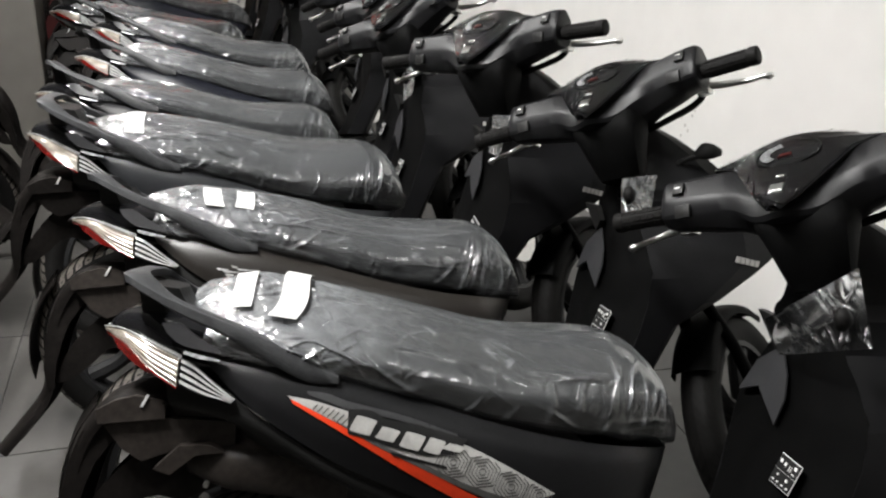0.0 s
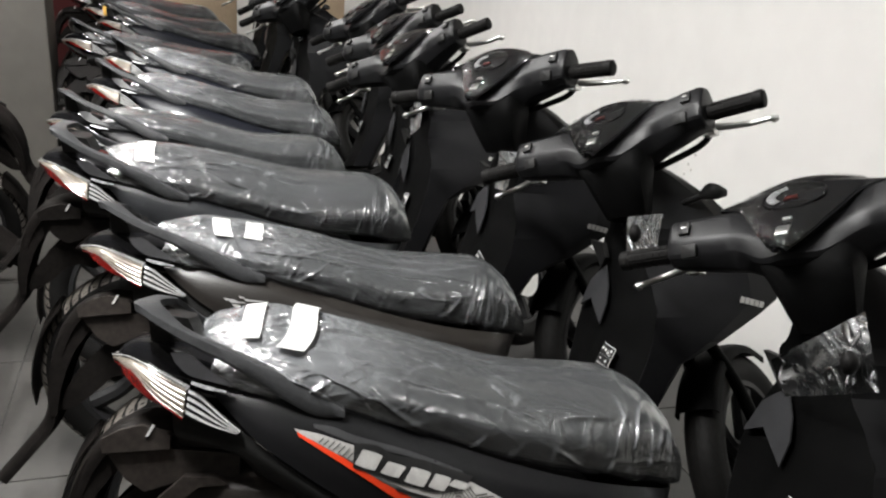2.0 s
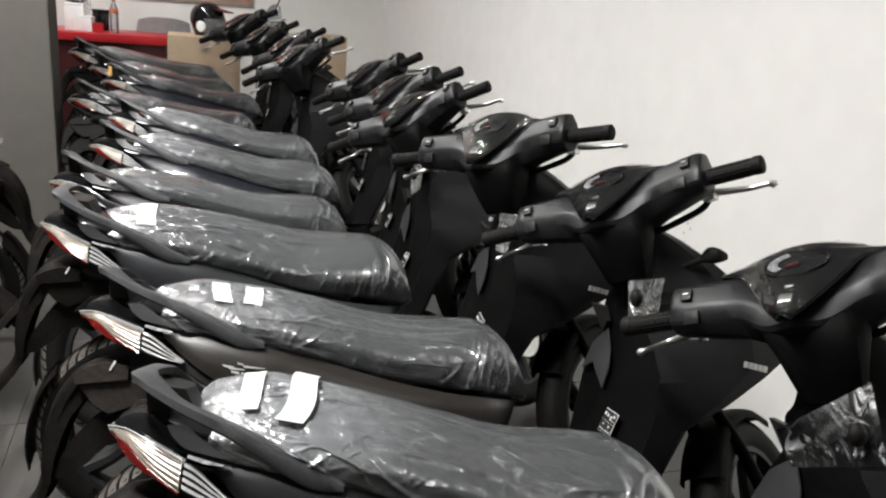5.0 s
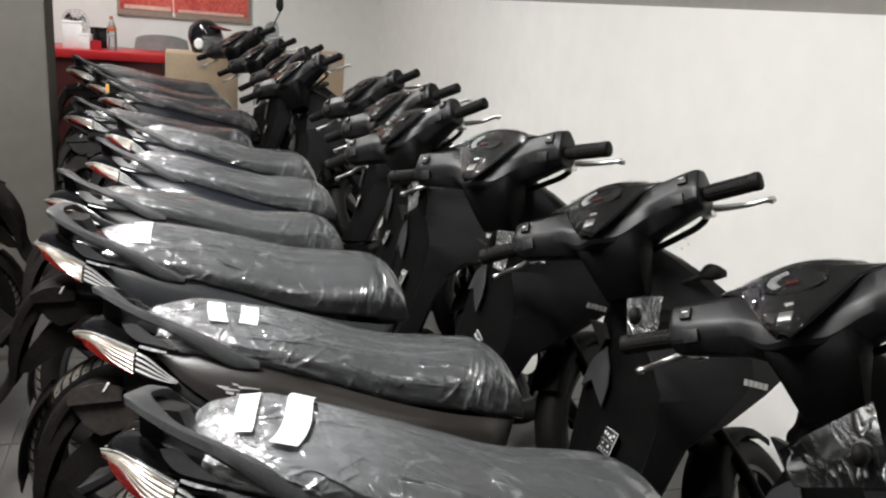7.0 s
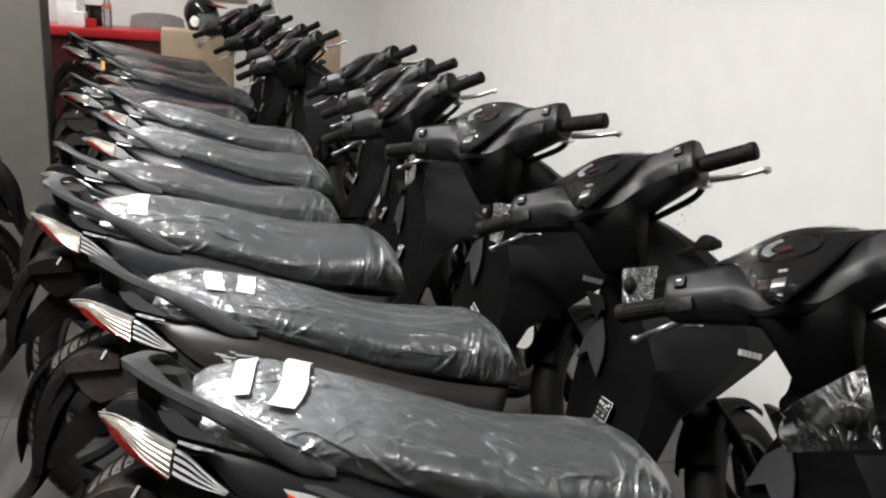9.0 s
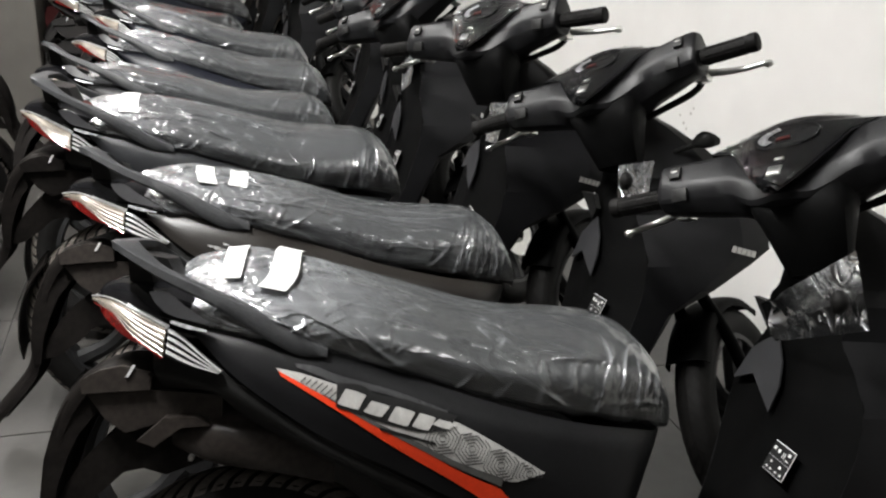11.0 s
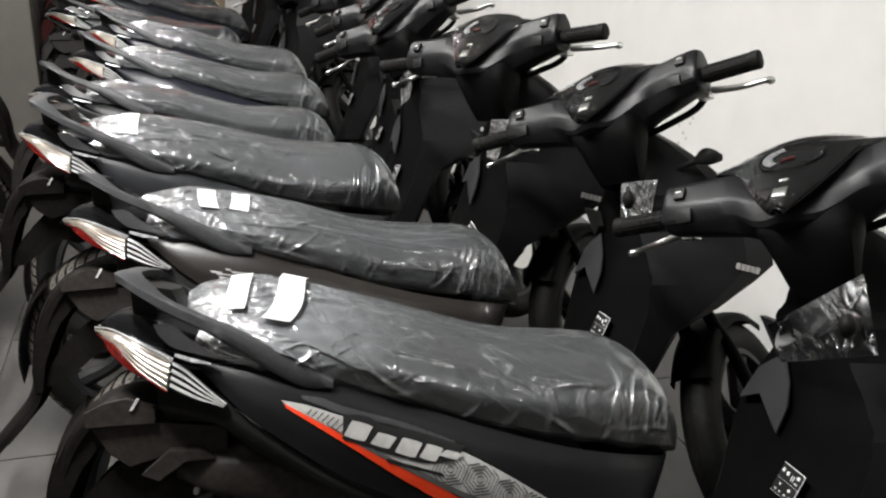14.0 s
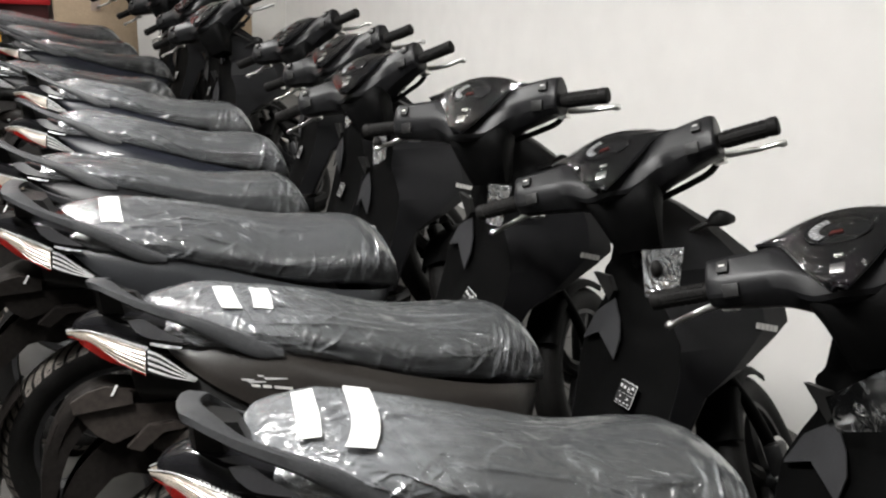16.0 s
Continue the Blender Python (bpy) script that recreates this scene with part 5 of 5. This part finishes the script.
def desk_fan():
    ob = thing("desk_fan", "small grey desk fan behind papers on the counter", "fan", -0.80, 7.28, 0.833, 10)
    part("base", lathe([(0.0, 0.0), (0.07, 0.0), (0.07, 0.012), (0.02, 0.025), (0.012, 0.06), (0.012, 0.12), (0.0, 0.12)], 20, axis=2), M["chair"], ob)
    bm = bmesh.new()
    for r in (0.03, 0.055, 0.08, 0.1):
        tube([(r * math.cos(a), -0.03 - 0.02 * (1 - r / 0.1), 0.19 + r * math.sin(a)) for a in np.linspace(0, 2 * math.pi, 19)], 0.0022, 5, 1, bm)
    for a in np.linspace(0, 2 * math.pi, 16, endpoint=False):
        tube([(0.02 * math.cos(a), -0.048, 0.19 + 0.02 * math.sin(a)), (0.1 * math.cos(a), -0.03, 0.19 + 0.1 * math.sin(a))], 0.0016, 5, 1, bm)
    part("guard", bm, M["chair"], ob)
    bm = bmesh.new()
    for k in range(3):
        a = 2.1 * k
        sheet(bm, np.array([[(r * math.cos(a + q), -0.01 + 0.03 * (q - 0.4), 0.19 + r * math.sin(a + q)) for q in (0, 0.4, 0.8)] for r in (0.015, 0.05, 0.085)]))
    part("blade", thick(bm, 0.002), M["meter"], ob, "grey fan blades")
    part("motor", lathe([(0.0, -0.02), (0.03, -0.02), (0.035, 0.05), (0.0, 0.06)], 16, axis=1), M["plastic"], ob, "", Matrix.Translation((0, 0, 0.19)))


def paper_stack(x, y, w, d, h, rz, mat, label, name="paper_box"):
    ob = thing(name, label, "box", x, y, 0.833, rz)
    part("body", box(bmesh.new(), -w / 2, w / 2, -d / 2, d / 2, 0, h, 0.003), mat, ob)
    part("lid", box(bmesh.new(), -w / 2 - 0.002, w / 2 + 0.002, -d / 2 - 0.002, d / 2 + 0.002, h + 0.001, h + 0.014, 0.002), mat, ob)


def carton(x, y, w, d, h, rz, label):
    ob = thing("carton", label, "box", x, y, 0.0, rz)
    part("body", box(bmesh.new(), -w / 2, w / 2, -d / 2, d / 2, 0, h, 0.006), M["card"], ob)
    part("flap", box(bmesh.new(), -w / 2 + 0.003, -0.002, -d / 2 + 0.003, d / 2 - 0.003, h + 0.0005, h + 0.005, 0.001), M["card"], ob)
    part("flap", box(bmesh.new(), 0.002, w / 2 - 0.003, -d / 2 + 0.003, d / 2 - 0.003, h + 0.0005, h + 0.005, 0.001), M["card"], ob)
    part("packing_tape", box(bmesh.new(), -0.03, 0.03, -d / 2 - 0.0015, d / 2 + 0.0015, h - 0.1, h + 0.0065), M["frame"], ob, "brown packing tape")


def helmet():
    ob = thing("helmet", "gloss black open-face helmet with a clear visor on a carton", "helmet", 0.19, 6.52, 0.899, -35)
    g = []
    for i in range(15):
        t = math.pi * i / 14 * 0.62
        ring = []
        for a in np.linspace(0, 2 * math.pi, 32, endpoint=False):
            r = math.sin(t) if t > 0 else 0.001
            x, y, z = 0.135 * r * math.cos(a), 0.115 * r * math.sin(a), 0.12 * math.cos(t)
            ring.append((x, y, z + 0.125))
        g.append(ring)
    for k in range(1, 6):
        ring = []
        for j, a in enumerate(np.linspace(0, 2 * math.pi, 32, endpoint=False)):
            x, y, z = g[14][j]
            ahead = max(0, math.cos(a)) ** 2
            ring.append((x * (1 - 0.05 * k), y * (1 - 0.03 * k), z - 0.017 * k * (1 - ahead)))
        g.append(ring)
    part("shell", thick(sheet(bmesh.new(), np.array(g), closed=True), 0.01), M["gloss"], ob, "gloss black shell")
    g = [[((0.142 + 0.012 * math.sin(v * 3)) * math.cos(a), 0.122 * math.sin(a), 0.13 - 0.12 * v) for a in np.linspace(-1.25, 1.25, 14)] for v in np.linspace(0, 1, 7)]
    part("visor", thick(sheet(bmesh.new(), np.array(g)), 0.002), M["screen"], ob, "clear curved visor")
    g = [[((0.10 + 0.12 * v) * math.cos(a * (1 - 0.4 * v)), 0.105 * math.sin(a * (1 - 0.4 * v)), 0.205 - 0.02 * v) for a in np.linspace(-0.8, 0.8, 9)] for v in np.linspace(0, 1, 5)]
    part("peak", thick(sheet(bmesh.new(), np.array(g)), 0.006), M["gloss"], ob, "black peak")
    part("ear_pad", lathe([(0.0, -0.012), (0.034, -0.01), (0.04, 0.0), (0.034, 0.01), (0.0, 0.012)], 20, axis=1), M["white"], ob, "pale side sticker", Matrix.Translation((0.02, -0.118, 0.07)))


def office_chair():
    ob = thing("office_chair", "grey office chair with a rounded back behind the counter", "chair", -0.14, 7.36, 0, 0)
    g = [[(0.23 * s * (1 - 0.10 * v ** 3), 0.04 * s * s, 0.62 + 0.34 * v - 0.035 * abs(s) ** 3 * v) for s in np.linspace(-1, 1, 11)] for v in np.linspace(0, 1, 8)]
    part("backrest", thick(sheet(bmesh.new(), np.array(g)), 0.03), M["chair"], ob, "grey fabric backrest")
    part("seat", box(bmesh.new(), -0.22, 0.22, -0.42, 0.0, 0.44, 0.5, 0.02), M["chair"], ob)
    part("column", lathe([(0.0, 0.08), (0.03, 0.08), (0.03, 0.44), (0.0, 0.44)], 14, axis=2), M["plastic"], ob, "", Matrix.Translation((0, -0.2, 0)))
    for k in range(5):
        a = 2 * math.pi * k / 5
        part("foot", tube([(0, -0.2, 0.09), (0.14 * math.cos(a), -0.2 + 0.14 * math.sin(a), 0.06), (0.24 * math.cos(a), -0.2 + 0.24 * math.sin(a), 0.022)], [0.022, 0.018, 0.02], 8, 3), M["plastic"], ob)


def poster():
    ob = thing("poster", "framed red poster on the white wall", "poster", 0.056, 7.646)
    part("frame", box(bmesh.new(), -0.56, 0.56, -0.02, -0.002, 1.095, 1.95, 0.003), M["frame"], ob, "tan frame")
    part("print", box(bmesh.new(), -0.535, 0.535, -0.024, -0.0205, 1.145, 1.925), M["poster"], ob, "red print")
    part("pale_band", box(bmesh.new(), -0.50, -0.12, -0.027, -0.0245, 1.15, 1.185), M["poster_pale"], ob, "pale printed band")
    part("pale_band", box(bmesh.new(), -0.06, 0.50, -0.027, -0.0245, 1.15, 1.175), M["poster_pale"], ob, "pale printed band")


counter(), bottle(), desk_fan(), helmet(), office_chair(), poster()
paper_stack(-0.80, 7.06, 0.14, 0.1, 0.19, 4, M["white"], "white carton standing on the counter")
paper_stack(-0.70, 7.02, 0.08, 0.08, 0.10, -12, M["white"], "small white carton on the counter")
paper_stack(-0.63, 7.0, 0.075, 0.05, 0.055, 20, M["red"], "small red box on the counter", "red_box")
paper_stack(-0.62, 7.2, 0.10, 0.08, 0.15, 35, M["gloss"], "black case on the counter", "black_case")
carton(0.16, 6.5, 0.52, 0.4, 0.893, 0, "tall brown cardboard carton with a helmet on it")
carton(1.16, 6.5, 0.16, 0.3, 0.96, 0, "narrow brown cardboard carton beside the wall")
# hanging pull cord in front of the poster
cord = thing("pull_cord", "thin pale cord hanging from the ceiling", "cord", -0.05, 7.35)
part("cord", tube([(0, 0, 3.0), (0.004, 0, 2.2), (0, 0, 1.5), (0.012, 0, 1.13)], 0.004, 6, 4), M["white"], cord)
part("toggle", lathe([(0.0, 1.11), (0.009, 1.115), (0.012, 1.13), (0.008, 1.15), (0.0, 1.155)], 12, axis=2), M["white"], cord, "", Matrix.Translation((0.012, 0, 0)))

# ---- the last scooter's mirror and screen ----
last = row[9]
stalk = part("mirror", tube([(-0.07, -0.16, 0.09), (-0.06, -0.17, 0.15), (-0.02, -0.19, 0.24)], [0.006, 0.005, 0.005], 8, 4), M["plastic"], last, "black mirror on a stalk", BAR)
part("mirror_head", lathe([(0.0, -0.012), (0.035, -0.010), (0.042, 0.0), (0.036, 0.004), (0.0, 0.005)], 20, axis=0), M["meter"], stalk, "", BAR @ Matrix.Translation((-0.02, -0.19, 0.285)) @ Matrix.Diagonal((1, 0.75, 1.2, 1)))
g = [[(0.05 + 0.03 * v, 0.10 * s * (1 - 0.35 * v), 0.09 + 0.16 * v - 0.03 * s * s) for s in np.linspace(-1, 1, 9)] for v in np.linspace(0, 1, 6)]
part("windscreen", thick(sheet(bmesh.new(), np.array(g)), 0.003), M["screen"], last, "small clear windscreen", BAR)
part("sticker", box(bmesh.new(), -0.005, 0.012, -0.004, 0.004, 0.0, 0.05, 0.001), M["gold"], row[7], "small yellow tag", Matrix.Translation((-0.19, -0.09, 0.79)))

# ---- chipped plaster low on the white wall ----
chips = np.random.default_rng(4)
for y, z in ((2.482, 0.643), (2.512, 0.597), (2.527, 0.553), (2.491, 0.581), (2.602, 0.660), (2.545, 0.620), (2.470, 0.665)):
    ring = [(y + chips.uniform(0.003, 0.008) * math.cos(a), z + chips.uniform(0.003, 0.009) * math.sin(a)) for a in np.linspace(0, 2 * math.pi, 7, endpoint=False)]
    part("plaster_chip", prism(ring, RIGHT - 0.0015, RIGHT + 0.001, 0), M["plaster"], wall_right)

floor_tiles()
